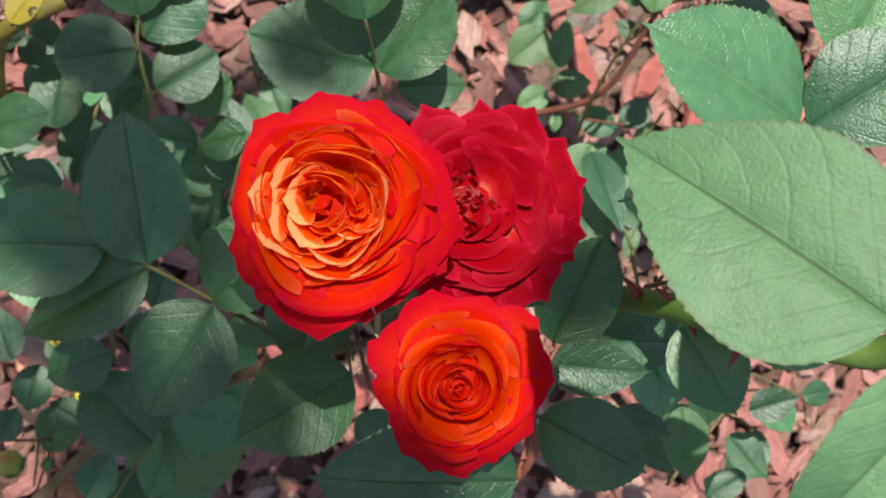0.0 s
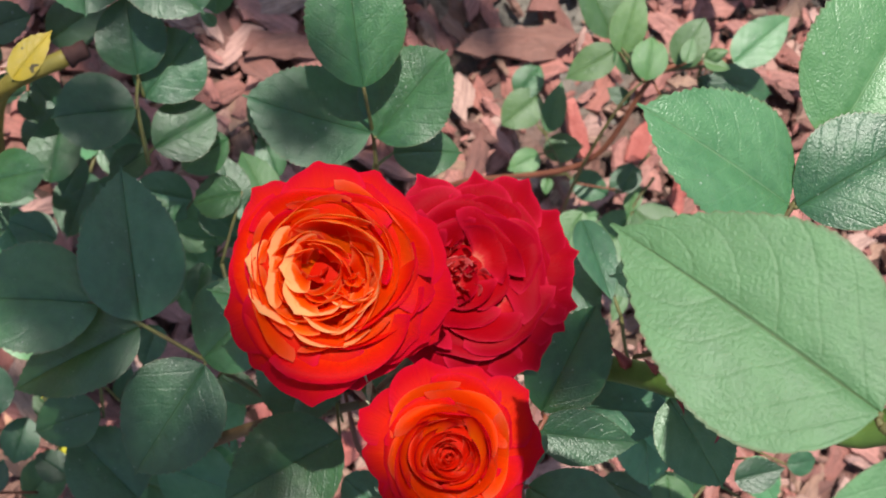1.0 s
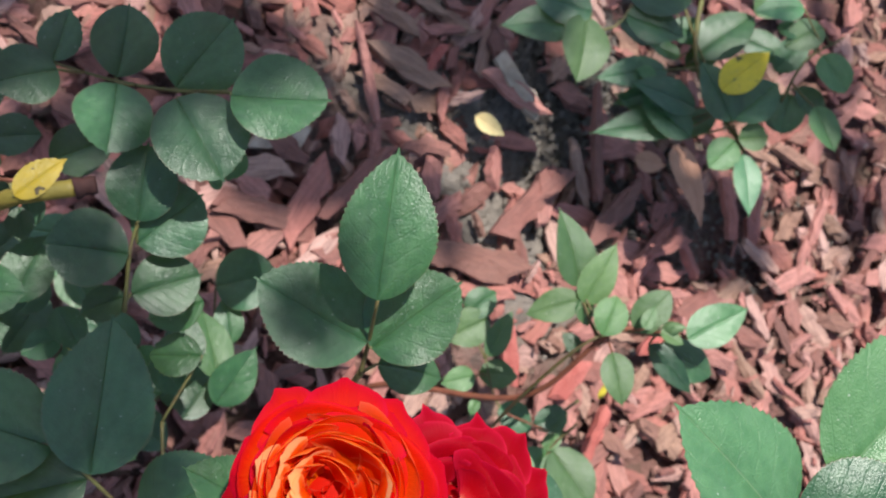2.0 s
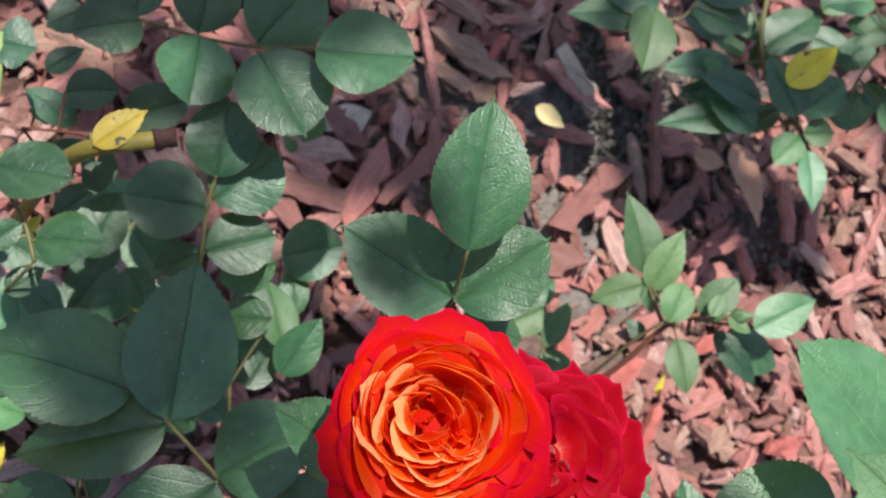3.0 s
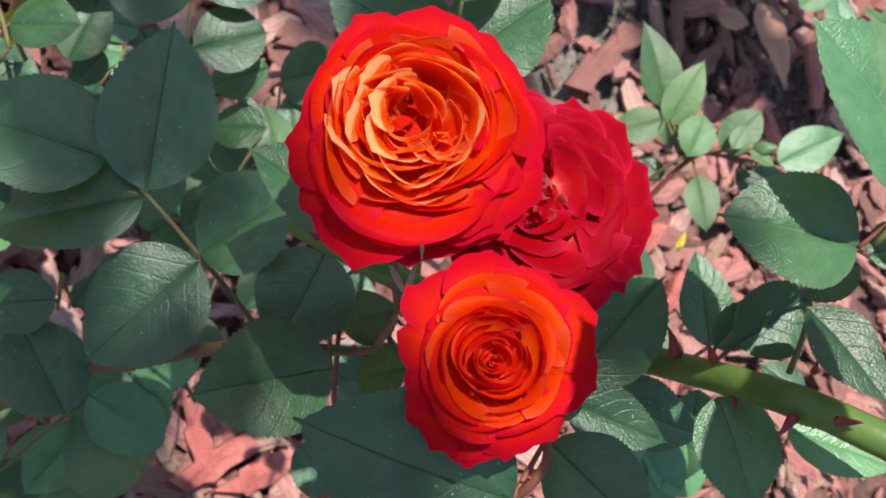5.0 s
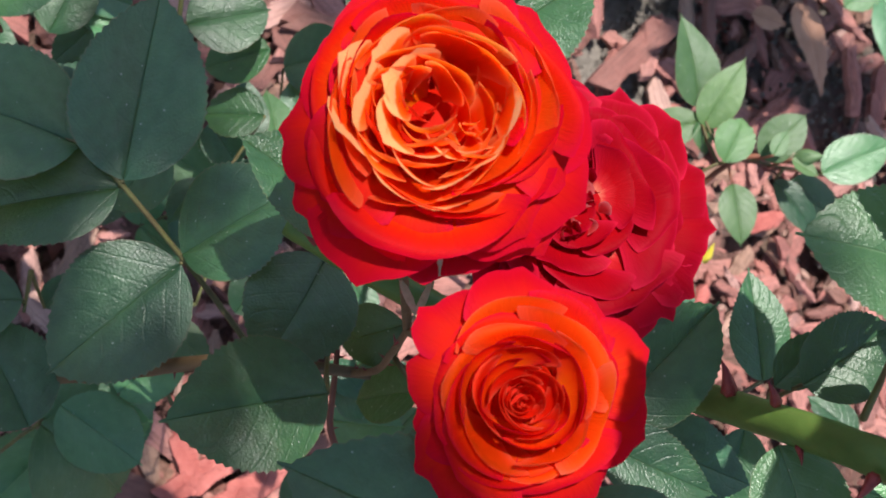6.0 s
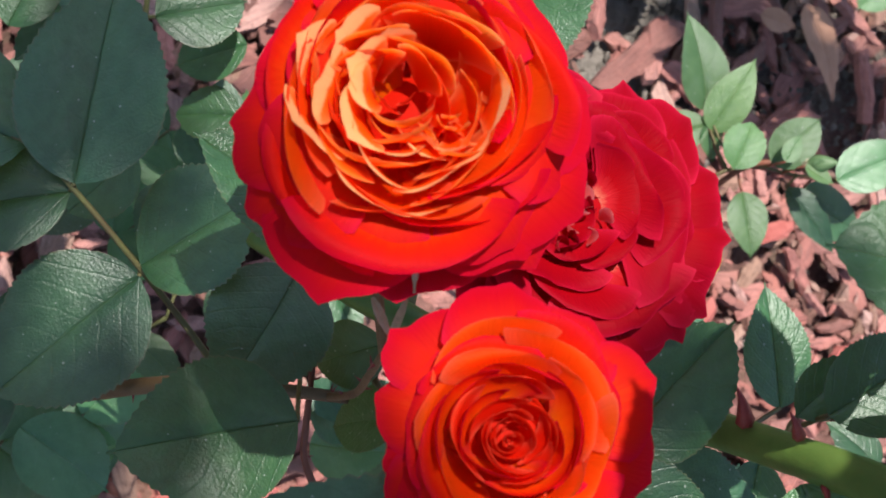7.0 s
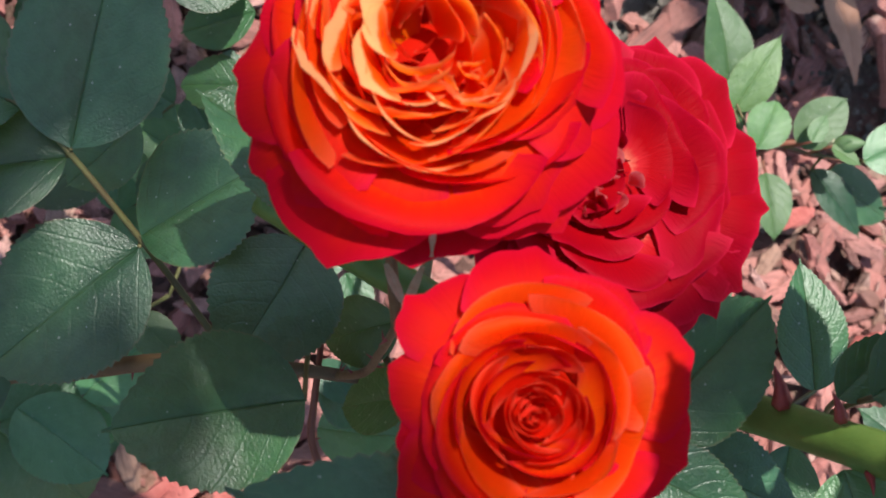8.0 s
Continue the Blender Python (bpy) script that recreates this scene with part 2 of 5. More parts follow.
def mesh_of(name, verts, faces, material, uvs=None, smooth=True):
    me = bpy.data.meshes.new(name)
    me.from_pydata([tuple(v) for v in verts], [], faces)
    if uvs is not None:
        layer = me.uv_layers.new(name="UVMap")
        flat = [uvs[loop.vertex_index] for loop in me.loops]
        layer.data.foreach_set("uv", [c for p in flat for c in p])
    if smooth:
        me.polygons.foreach_set("use_smooth", [True] * len(me.polygons))
    me.materials.append(material)
    me.update()
    return me


def part(name, me, parent, label="", matrix=None):
    ob = new(name, me)
    ob.parent = parent
    if parent.type == "EMPTY":
        ob.matrix_parent_inverse = Matrix.Translation(-parent.location)
    if matrix is not None:
        ob.matrix_basis = matrix
    return tagged(ob, label)


def thing(name, label, category, at=(0, 0, 0), group="", kind=""):
    ob = new(name)
    ob.location = at
    bpy.context.view_layer.update()
    return tagged(ob, label, category, group, kind)


def smooth_line(points, steps=6):
    """A Catmull-Rom line through the points."""
    pts = [Vector(p) for p in points]
    pts = [2 * pts[0] - pts[1], *pts, 2 * pts[-1] - pts[-2]]
    line = []
    for a, b, c, d in zip(pts, pts[1:], pts[2:], pts[3:]):
        for k in range(steps):
            t = k / steps
            line.append(0.5 * (2 * b + (c - a) * t + (2 * a - 5 * b + 4 * c - d) * t * t + (3 * b - a - 3 * c + d) * t**3))
    return [*line, pts[-2]]


def tube(points, radii, sides=8, steps=6, knobs=0.0, rng=None):
    """Verts and faces of a tapered tube along a smooth line; radii: at its start and its end."""
    line = smooth_line(points, steps)
    verts, faces = [], []
    side = None
    for k, p in enumerate(line):
        way = (line[min(k + 1, len(line) - 1)] - line[max(k - 1, 0)]).normalized()
        if side is None:
            side = way.orthogonal().normalized()
        side = (side - way * side.dot(way)).normalized()
        up = way.cross(side)
        f = k / (len(line) - 1)
        r = radii[0] * (1 - f) + radii[1] * f
        if knobs and rng:
            r *= 1 + rng.uniform(-knobs, knobs)
        for s in range(sides):
            a = 2 * math.pi * s / sides
            verts.append(p + (side * math.cos(a) + up * math.sin(a)) * r)
    n = len(line)
    for k in range(n - 1):
        for s in range(sides):
            t = (s + 1) % sides
            faces.append((k * sides + s, k * sides + t, (k + 1) * sides + t, (k + 1) * sides + s))
    faces.append(tuple(range(sides - 1, -1, -1)))
    faces.append(tuple((n - 1) * sides + s for s in range(sides)))
    return verts, faces


def joined(pieces):
    verts, faces = [], []
    for v, f in pieces:
        n = len(verts)
        verts += v
        faces += [tuple(i + n for i in q) for q in f]
    return verts, faces


AXIS = (0.0, 0.05, 0.22, 0.48, 0.76, 1.0)


def leaf_mesh(length, width, rng, material, teeth=24, fold=0.26, curl=0.26):
    """A toothed, folded leaflet from the origin along +y, its face up."""
    rows, half = teeth * 2, 5
    verts, uvs, faces = [], [], []
    bend, twist, wave = rng.uniform(0.2, 1.2) * curl, rng.uniform(-0.25, 0.25), rng.uniform(0, 6)
    full, taper = rng.uniform(0.54, 0.66), min(0.95, max(0.58, 1.36 - 0.82 * width / length)) + rng.uniform(-0.04, 0.06)
    tooth = 1.0
    if material is LEAF_NEAR:
        full, taper, tooth = 0.56, 0.95, 0.4
    peak = full / (full + taper)
    top = peak ** full * (1 - peak) ** taper
    fold *= rng.uniform(0.4, 1.4)
    side = rng.uniform(-0.06, 0.06)
    for i in range(rows + 1):
        s = i / rows
        e = min(1.0, s / 0.955)
        w = math.hypot(e ** full * (1 - e) ** taper / top, 0.10 * min(1.0, (1 - s) / 0.10) * s) * width / 2
        if i in (0, rows):
            w = 0.0004
        for j in range(-half, half + 1):
            u = math.copysign(AXIS[abs(j)], j)
            x = w * u
            y = s * length
            if abs(j) == half and 4 < i < rows:
                x *= 1.0 + tooth * (0.020 if i % 2 else -0.014) * rng.uniform(0.4, 1.5)
                y += (0.5 if i % 2 else -0.1) * length / rows
            q = abs(x) / (width / 2)
            z = fold * abs(x) * (1 - 0.5 * q) + bend * length * s * (1 - s) + twist * x * (s - 0.3)
            z += 0.0045 * width * math.sin(13 * math.pi * (s - 0.4 * q) + (1.4 if j > 0 else 0)) * q * (1.2 - q) * 2
            z -= (0.014 if j == 0 else 0.0) * width * (1 - 0.7 * s)
            z += 0.05 * width * q * q * math.sin(wave + 6 * s + (2 if j > 0 else 0))
            verts.append((x + side * length * s * (1 - s), y, z))
            uvs.append((0.5 + 0.5 * u, s))
    wide = 2 * half + 1
    for i in range(rows):
        for j in range(wide - 1):
            a = i * wide + j
            faces.append((a, a + 1, a + wide + 1, a + wide))
    return mesh_of("leaflet", verts, faces, material, uvs)


def towards(base, tip, up, roll=0.0):
    """A pose at base whose +y runs to tip and whose +z is near up."""
    y = (Vector(tip) - Vector(base)).normalized()
    x = y.cross(Vector(up)).normalized()
    z = x.cross(y)
    m = Matrix((x, y, z)).transposed().to_4x4()
    return Matrix.Translation(base) @ m @ Matrix.Rotation(radians(roll), 4, "Y")


leaf_rng = random.Random(11)
FACING = Vector((-0.17, 0.09, 1.0))
EAST_FACING = Vector((-0.38, 0.05, 1.0))


def spray(plant, label, line, leaflets, facing=FACING):
    """A compound leaf: its stalk, and its leaflets as (base, tip, width, roll, material)."""
    pieces = [tube(line, (0.0007, 0.0012), 6, 5)]
    spine = smooth_line(line, 6)
    for base, tip, width, roll, material in leaflets:
        near = min(spine, key=lambda p: (p - Vector(base)).length)
        if 0.0015 < (near - Vector(base)).length < 0.045:
            pieces.append(tube([near, (near + Vector(base)) / 2 + Vector((0, 0, -0.001)), Vector(base)], (0.0009, 0.0007), 5, 2))
    v, f = joined(pieces)
    stalk = part("compound_leaf", mesh_of("compound_leaf", v, f, STALK if leaf_rng.random() < 0.75 else STALK_RED), plant, label)
    for base, tip, width, roll, material in leaflets:
        length = (Vector(tip) - Vector(base)).length
        tilt = facing + Vector((leaf_rng.uniform(-0.16, 0.16), leaf_rng.uniform(-0.16, 0.16), 0))
        me = leaf_mesh(length, width, leaf_rng, material, 24 if length > 0.03 else 9)
        part("leaflet", me, stalk, "", towards(base, tip, tilt, roll))


def thorn(parent, at, way, size, bend):
    way = Vector(way).normalized()
    v, f = tube([Vector(at), Vector(at) + way * size * 0.5, Vector(at) + way * size + Vector(bend) * size], (size * 0.19, size * 0.015), 6, 4)
    part("thorn", mesh_of("thorn", v, f, THORN), parent, "dark red thorn")


def cane(plant, line, radii, material, label="", thorns=0, size=0.006, seed=1):
    rng = random.Random(seed)
    v, f = tube(line, radii, 12, 10, 0.03, rng)
    ob = part("cane", mesh_of("cane", v, f, material), plant, label)
    spine = smooth_line(line, 10)
    for k in range(thorns):
        i = int((k + 0.5) / thorns * (len(spine) - 2))
        way = (spine[i + 1] - spine[i]).normalized()
        out = way.cross(Vector((rng.uniform(-0.3, 0.3), rng.uniform(-0.3, 0.3), 1))).normalized() * rng.choice((-1, 1))
        r = radii[0] + (radii[1] - radii[0]) * i / len(spine)
        thorn(ob, spine[i] + out * r * 0.8, out, size * rng.uniform(0.7, 1.2), way * rng.uniform(-0.5, 0.2))
    return ob


# ---- blooms ----


def petal_mesh(rng, turn, spread, foot, belly, rim, lip, material, ruffle=0.05, point=0.08, hub=(0, 0), rows=9, cols=16, swirl=0.0):
    """One petal round the bloom's axis, or round a hub beside it. foot, belly, rim: (radius, height) of the bow that
    it follows from its claw to its edge; lip: how far that edge rolls out; point: the small tip in its middle."""
    verts, uvs, faces = [], [], []
    a, b, c, d = (rng.uniform(0, 6.283) for k in range(4))
    lean, tip = rng.uniform(-0.25, 0.25), rng.uniform(-0.25, 0.25)
    size = math.hypot(rim[0] - foot[0], rim[1] - foot[1]) + 0.4 * rim[0]
    for i in range(rows + 1):
        v = i / rows
        half = spread * (0.30 + 0.70 * math.sin(min(1.0, v * 1.2) * math.pi / 2))
        for j in range(cols + 1):
            u = 2 * j / cols - 1
            end = 1 - 0.22 * abs(u) ** 3.2 + 0.05 * lean * u + point * max(0, 1 - abs(u - tip) * 4.5) ** 1.4
            end += ruffle * (0.55 * math.sin(a + 2.6 * u) + 0.22 * math.sin(b + 6.5 * u) + 0.10 * math.sin(c + 15 * u)) * v
            t = v * end
            r = foot[0] * (1 - t) ** 2 + 2 * belly[0] * t * (1 - t) + rim[0] * t * t
            z = foot[1] * (1 - t) ** 2 + 2 * belly[1] * t * (1 - t) + rim[1] * t * t
            roll = lip * (0.65 + 0.6 * math.sin(d + 2.1 * u)) * max(0.0, t - 0.74) / 0.26
            r += roll * 0.9
            z -= abs(roll) * roll / max(abs(lip), 1e-6) * 0.7
            r *= 1 + swirl * u
            fold = math.sin(b + 3.1 * u + 1.5 * v) * v * v
            r += ruffle * size * 0.40 * fold
            z += ruffle * size * (0.6 * math.sin(c + 3.6 * u) * v ** 2 + 0.12 * math.sin(a + 11 * u) * v ** 4)
            th = turn + half * u
            verts.append((hub[0] + r * math.cos(th), hub[1] + r * math.sin(th), z))
            uvs.append((0.5 + 0.5 * u, v))
    w = cols + 1
    for i in range(rows):
        for j in range(cols):
            k = i * w + j
            faces.append((k, k + 1, k + w + 1, k + w))
    return mesh_of("petal", verts, faces, material, uvs)


def bloom_base(plant, place, axis, label, radius):
    """The green cup under a bloom; its petals hang on it."""
    z = Vector(axis).normalized()
    x = Vector((0, 1, 0)).cross(z).normalized()
    m = Matrix.Translation(place) @ Matrix((x, z.cross(x), z)).transposed().to_4x4()
    verts, faces = tube([(0, 0, -0.74 * radius), (0, 0, -0.60 * radius), (0, 0, -0.47 * radius)], (radius * 0.08, radius * 0.28), 12, 4)
    return part("rose_bloom", mesh_of("rose_bloom", verts, faces, SEPAL), plant, label, m)


def bloom(plant, place, axis, radius, label, seed, guards, rings, hub=(0, 0), loose=0.03, swirl=0.05, point=0.08, heart=-0.2, heart_material=PETAL_CORE, uneven=0.06):
    """guards: outer petals (degrees, reach, half width in degrees, height, dome, lip, material);
    rings: (count, rim radius, rim height, belly radius, belly height, foot radius, foot height, half width in degrees, materials, ruffle, lip)."""
    rng = random.Random(seed)
    base = bloom_base(plant, place, axis, label, radius)
    R = radius
    discs = [(0.0, heart), (0.18, heart - 0.01), (0.34, heart - 0.06), (0.44, min(heart - 0.1, -0.36)), (0.48, -0.48)]
    verts = [(radius * r * math.cos(k * math.pi / 8), radius * r * math.sin(k * math.pi / 8), radius * z) for r, z in discs for k in range(16)]
    faces = [(i * 16 + k, i * 16 + 16 + k, i * 16 + 16 + (k + 1) % 16, i * 16 + (k + 1) % 16) for i in range(4) for k in range(16)]
    part("bloom_heart", mesh_of("bloom_heart", verts, faces, heart_material, [(0.5, 0.3)] * len(verts)), base)
    for deg, reach, half, height, dome, lip, material in guards:
        belly = (reach * 0.66 * R, (height + dome) * R)
        me = petal_mesh(rng, radians(deg), radians(half), (0.15 * R, -0.46 * R), belly, (reach * R, height * R), lip * R, material, 0.035, point, rows=12, cols=20)
        part("petal", me, base)
    phase = rng.uniform(0, 6)
    for count, rim, top, out, bulge, foot, deep, half, materials, ruffle, lip in rings:
        phase += 0.9
        drift = max(0.0, 1 - rim) * R
        for k in range(count):
            turn = phase + 2 * math.pi * k / count + rng.uniform(-0.3, 0.3)
            grow = rng.uniform(1 - uneven, 1 + uneven)
            lift = rng.uniform(-0.5, 0.5) * uneven
            at = (hub[0] * drift + rng.gauss(0, loose) * R, hub[1] * drift + rng.gauss(0, loose) * R)
            me = petal_mesh(rng, turn, radians(half) * rng.uniform(0.8, 1.2), (foot * R, deep * R), (out * grow * R, (bulge + lift) * R), (rim * grow * R, (top + lift) * R), lip * R * rng.uniform(0.2, 1.4), rng.choice(materials), ruffle, point, at, swirl=swirl * rng.choice((-1, 1, 1)))
            part("petal", me, base)
    return base


def fold(base, rng, at, turn, size, height, radius, material, open_by=0.9):
    """A small inner petal folded upright round a point of the bloom."""
    x, y, z = (radius * c for c in at)
    size, height = size * radius, height * radius
    me = petal_mesh(rng, turn, open_by, (size * 0.5, z), (size * 1.15, z + height * 0.5), (size * 0.9, z + height), 0.1 * size, material, 0.09, 0.05, (x, y), 7, 10)
    part("petal", me, base)


# ---- ground ----
def ground():
    n = 240
    verts, faces = [], []
    span = lambda k: math.copysign(abs(2 * k / n - 1) ** 3.2 * 60 + abs(2 * k / n - 1) * 0.9, k - n / 2)
    for i in range(n + 1):
        for j in range(n + 1):
            x, y = span(i) + 0.1, span(j) + 0.15
            z = 0.012 * noise.noise((x * 5, y * 5, 0)) + 0.006 * noise.noise((x * 19, y * 19, 3)) + 0.005 * noise.noise((x * 62, y * 62, 5)) + 0.0025 * noise.noise((x * 150, y * 150, 9)) if abs(x) < 3 and abs(y) < 3 else 0.0
            verts.append((x, y, z - 0.012))
    for i in range(n):
        for j in range(n):
            a = i * (n + 1) + j
            faces.append((a, a + n + 1, a + n + 2, a + 1))
    ob = new("ground", mesh_of("ground", verts, faces, BED))
    return tagged(ob, "dark crumbly soil of a planting bed under bark mulch", "ground", kind="structure")


soil = ground()


def chip_shape(rng, length, width, thick):
    """A splintered slab of bark along +x: an uneven outline, torn ends and a rough thickness."""
    n = 6
    top, low = [], []
    skew, blunt = rng.uniform(-0.5, 0.5), rng.uniform(0.15, 0.8)
    for side in (1, -1):
        for k in (range(n + 1) if side == 1 else range(n, -1, -1)):
            f = k / n
            w = width / 2 * (blunt + (1 - blunt) * math.sin(math.pi * (0.08 + 0.84 * f))) * rng.uniform(0.6, 1.15)
            x = (f - 0.5) * length + side * skew * width * (0.7 if k in (0, n) else 0.1) + rng.uniform(-0.07, 0.07) * length
            top.append((x, side * w, thick * rng.uniform(0.2, 0.65)))
            low.append((x * rng.uniform(0.93, 1.02), side * w * rng.uniform(0.85, 1.05), -thick * rng.uniform(0.35, 0.6)))
    m = len(top)
    ridge = [((k / 3 - 0.5) * length * 0.75, rng.uniform(-0.2, 0.2) * width, thick * rng.uniform(0.4, 0.9)) for k in range(4)]
    verts = top + low + ridge
    faces = [(m + i, m + (i + 1) % m, (i + 1) % m, i) for i in range(m)]
    faces.append(tuple(range(m, 2 * m)))
    r = 2 * m
    upper, under = list(range(n + 1)), list(range(m - 1, n, -1))
    for row in (upper, under):
        for a, b, k in zip(row, row[1:], range(n)):
            p, q = r + min(3, round(k * 3 / n)), r + min(3, round((k + 1) * 3 / n))
            face = (a, b, q) if p == q else (a, b, q, p)
            faces.append(face if row is under else face[::-1])
    faces.append((upper[0], under[0], r))
    faces.append((under[-1], upper[-1], r + 3))
    uvs = [(v[1], v[0]) for v in verts]
    return verts, faces, uvs


def lay_chip(rng, x, y, turn, length, width, label="", material=CHIP):
    v, f, uv = chip_shape(rng, length, width, 0.008)
    part("wood_chip", mesh_of("wood_chip", v, f, material, uv, smooth=False), soil, label, pose(x, y, 0.016, rng.gauss(0, 5), rng.gauss(0, 5), turn))


def chips():
    rng = random.Random(5)
    shapes = []
    for k in range(60):
        length = rng.choice((0.006, 0.008, 0.011, 0.015, 0.018, 0.022, 0.028, 0.032, 0.038, 0.045, 0.055))
        v, f, uv = chip_shape(rng, length, length * rng.uniform(0.16, 0.62), min(length * 0.25, rng.uniform(0.003, 0.008)))
        shapes.append((mesh_of("wood_chip", v, f, CHIP, uv, smooth=False), v, f, uv))
    verts, faces, uvs = [], [], []
    made = 0
    for k in range(30000):
        x, y = rng.uniform(-1.1, 1.3), rng.uniform(-1.0, 1.3)
        out = max(abs(x - 0.1) - 0.65, abs(y - 0.15) - 0.6, 0.0)
        if rng.random() < out * 2.6 + 0.25 * noise.noise((x * 6, y * 6, 1.0)) * (out > 0):
            continue
        bare = 0.9 * noise.noise((x * 3.4, y * 3.4, 7.7)) + 1.5 * math.exp(-((x - SOILX) ** 2 / 0.011 + (y - SOILY) ** 2 / 0.008)) + 1.0 * math.exp(-((x - SOILX - 0.17) ** 2 / 0.004 + (y - SOILY + 0.03) ** 2 / 0.003))
        me, v, f, uv = rng.choice(shapes)
        if bare > 0.6 and rng.random() < 0.96:
            continue
        m = pose(x, y, rng.uniform(-0.010, 0.012), rng.gauss(0, 15), rng.gauss(0, 13), rng.uniform(0, 360))
        if made < 290 and -0.3 < x < 0.5 and -0.2 < y < 0.55 and m.translation.z > 0.008 and me.vertices[0].co.length > 0.013:
            part("wood_chip", me, soil, "", m)
            made += 1
        else:
            n = len(verts)
            verts += [m @ Vector(p) for p in v]
            faces += [tuple(i + n for i in q) for q in f]
            uvs += uv
    crumbs, crumb_faces = [], []
    for k in range(4200):
        sx, sy = rng.choice(((SOILX, SOILY), (SOILX, SOILY), (SOILX + 0.17, SOILY - 0.03), (SOILX + 0.1, SOILY + 0.1)))
        x, y = sx + rng.gauss(0, 0.075), sy + rng.gauss(0, 0.065)
        size, n = 0.0007 + 0.0042 * rng.random() ** 2.5, len(crumbs)
        at = Vector((x, y, rng.uniform(-0.012, -0.001)))
        for way in ((1, 0, 0), (-1, 0, 0), (0, 1, 0), (0, -1, 0), (0, 0, 1), (0, 0, -1), (0.6, 0.6, 0.5), (-0.6, 0.5, 0.5)):
            crumbs.append(at + Vector(way) * size * rng.uniform(0.4, 1.4))
        crumb_faces += [tuple(n + i for i in q) for q in ((0, 6, 4), (6, 2, 4), (2, 7, 4), (7, 1, 4), (1, 3, 4), (3, 0, 4), (0, 2, 6), (2, 1, 7), (2, 0, 5), (1, 2, 5), (3, 1, 5), (0, 3, 5))]
    lumps = part("soil_crumbs", mesh_of("soil_crumbs", crumbs, crumb_faces, SOIL, smooth=False), soil, "loose grey-brown soil crumbs")
    tagged(lumps, kind="stuff")
    rest = part("bark_mulch", mesh_of("bark_mulch", verts, faces, CHIP, uvs, smooth=False), soil, "reddish brown bark mulch chips")
    tagged(rest, kind="stuff")


# ---- plants ----
bush = thing("rose_bush", "rose bush with three orange-red blooms and dark green leaves", "rose bush", (-0.05, -0.25, 0))
shoot = thing("rose_shoot", "low young rose shoot with small light green leaves", "plant", (0.02, 0.05, 0))
shrub = thing("small_shrub", "small green shrub with a yellow spotted leaf over the mulch", "shrub", (0.2, 0.6, 0))

# canes
thick = cane(bush, [(-0.179, -0.032, 0.469), (-0.154, -0.038, 0.476), (-0.100, -0.044, 0.470), (-0.057, -0.046, 0.515), (-0.041, -0.055, 0.578), (-0.013, -0.064, 0.606), (0.017, -0.072, 0.632), (0.10, -0.26, 0.48), (0.08, -0.36, 0.2), (0.04, -0.38, 0.0)], (0.0046, 0.0060), CANE_GREEN, "thick green rose cane with red thorns", 0)
cane(bush, [(-0.125, -0.063, 0.421), (-0.145, -0.067, 0.420), (-0.170, -0.073, 0.407), (-0.200, -0.088, 0.367), (-0.230, -0.109, 0.264), (-0.34, -0.22, 0.2), (-0.36, -0.24, 0.0)], (0.0018, 0.0040), CANE_BROWN, "thin brown rose cane", 8, 0.003, 5)
cane(bush, [(-0.139, -0.052, 0.417), (-0.130, -0.081, 0.408), (-0.113, -0.120, 0.380), (-0.16, -0.2, 0.15), (-0.15, -0.22, 0.0)], (0.0009, 0.0020), STALK_RED, "", 5, 0.003, 6)
cane(bush, [(-0.108, -0.081, 0.560), (-0.109, -0.106, 0.548), (-0.12, -0.17, 0.4), (-0.1, -0.2, 0.0)], (0.0012, 0.0026), STALK_RED, "", 5, 0.003, 7)
cane(bush, [(-0.129, 0.039, 0.433), (-0.127, 0.027, 0.423), (-0.129, -0.031, 0.462), (-0.128, -0.051, 0.462)], (0.0014, 0.0018), STALK, "", 0)
cane(shoot, [(0.146, 0.142, 0.255), (0.095, 0.132, 0.245), (0.081, 0.086, 0.162), (0.02, 0.08, 0.06), (0.01, 0.06, 0.0)], (0.0012, 0.0028), STALK_RED, "", 0)
cane(shrub, [(0.222, 0.314, 0.158), (0.172, 0.396, 0.136), (0.2, 0.62, 0.1), (0.2, 0.64, 0.0)], (0.0014, 0.003), STALK, "", 0)
cane(bush, [(-0.257, 0.094, 0.347), (-0.283, 0.083, 0.329), (-0.292, 0.078, 0.272), (-0.296, 0.070, 0.15), (-0.30, 0.06, 0.0)], (0.0042, 0.0046), CANE_YELLOW, "cut yellow cane", 0)

cane(bush, [(-0.337, 0.121, 0.325), (-0.331, 0.100, 0.326), (-0.326, 0.076, 0.316), (-0.321, 0.059, 0.296), (-0.40, 0.02, 0.25), (-0.41, 0.0, 0.0)], (0.0016, 0.0026), STALK_GREEN, "pale green rose cane", 3, 0.003, 12)

for at, tip in (((-0.057, -0.044, 0.532), (-0.066, -0.038, 0.540)), ((-0.054, -0.046, 0.551), (-0.061, -0.042, 0.556)), ((-0.048, -0.056, 0.557), (-0.048, -0.061, 0.561)), ((-0.044, -0.061, 0.584), (-0.050, -0.069, 0.587)),
                ((-0.038, -0.060, 0.596), (-0.034, -0.059, 0.604)), ((-0.171, -0.036, 0.476), (-0.179, -0.034, 0.481)), ((-0.041, -0.046, 0.585), (-0.044, -0.043, 0.590))):
    way = Vector(tip) - Vector(at)
    thorn(thick, at, way, way.length, (0, 0, -0.1))
v, f = tube([(-0.258, 0.093, 0.347), (-0.253, 0.096, 0.348), (-0.249, 0.098, 0.349)], (0.0050, 0.0042), 10, 3, 0.1, random.Random(2))
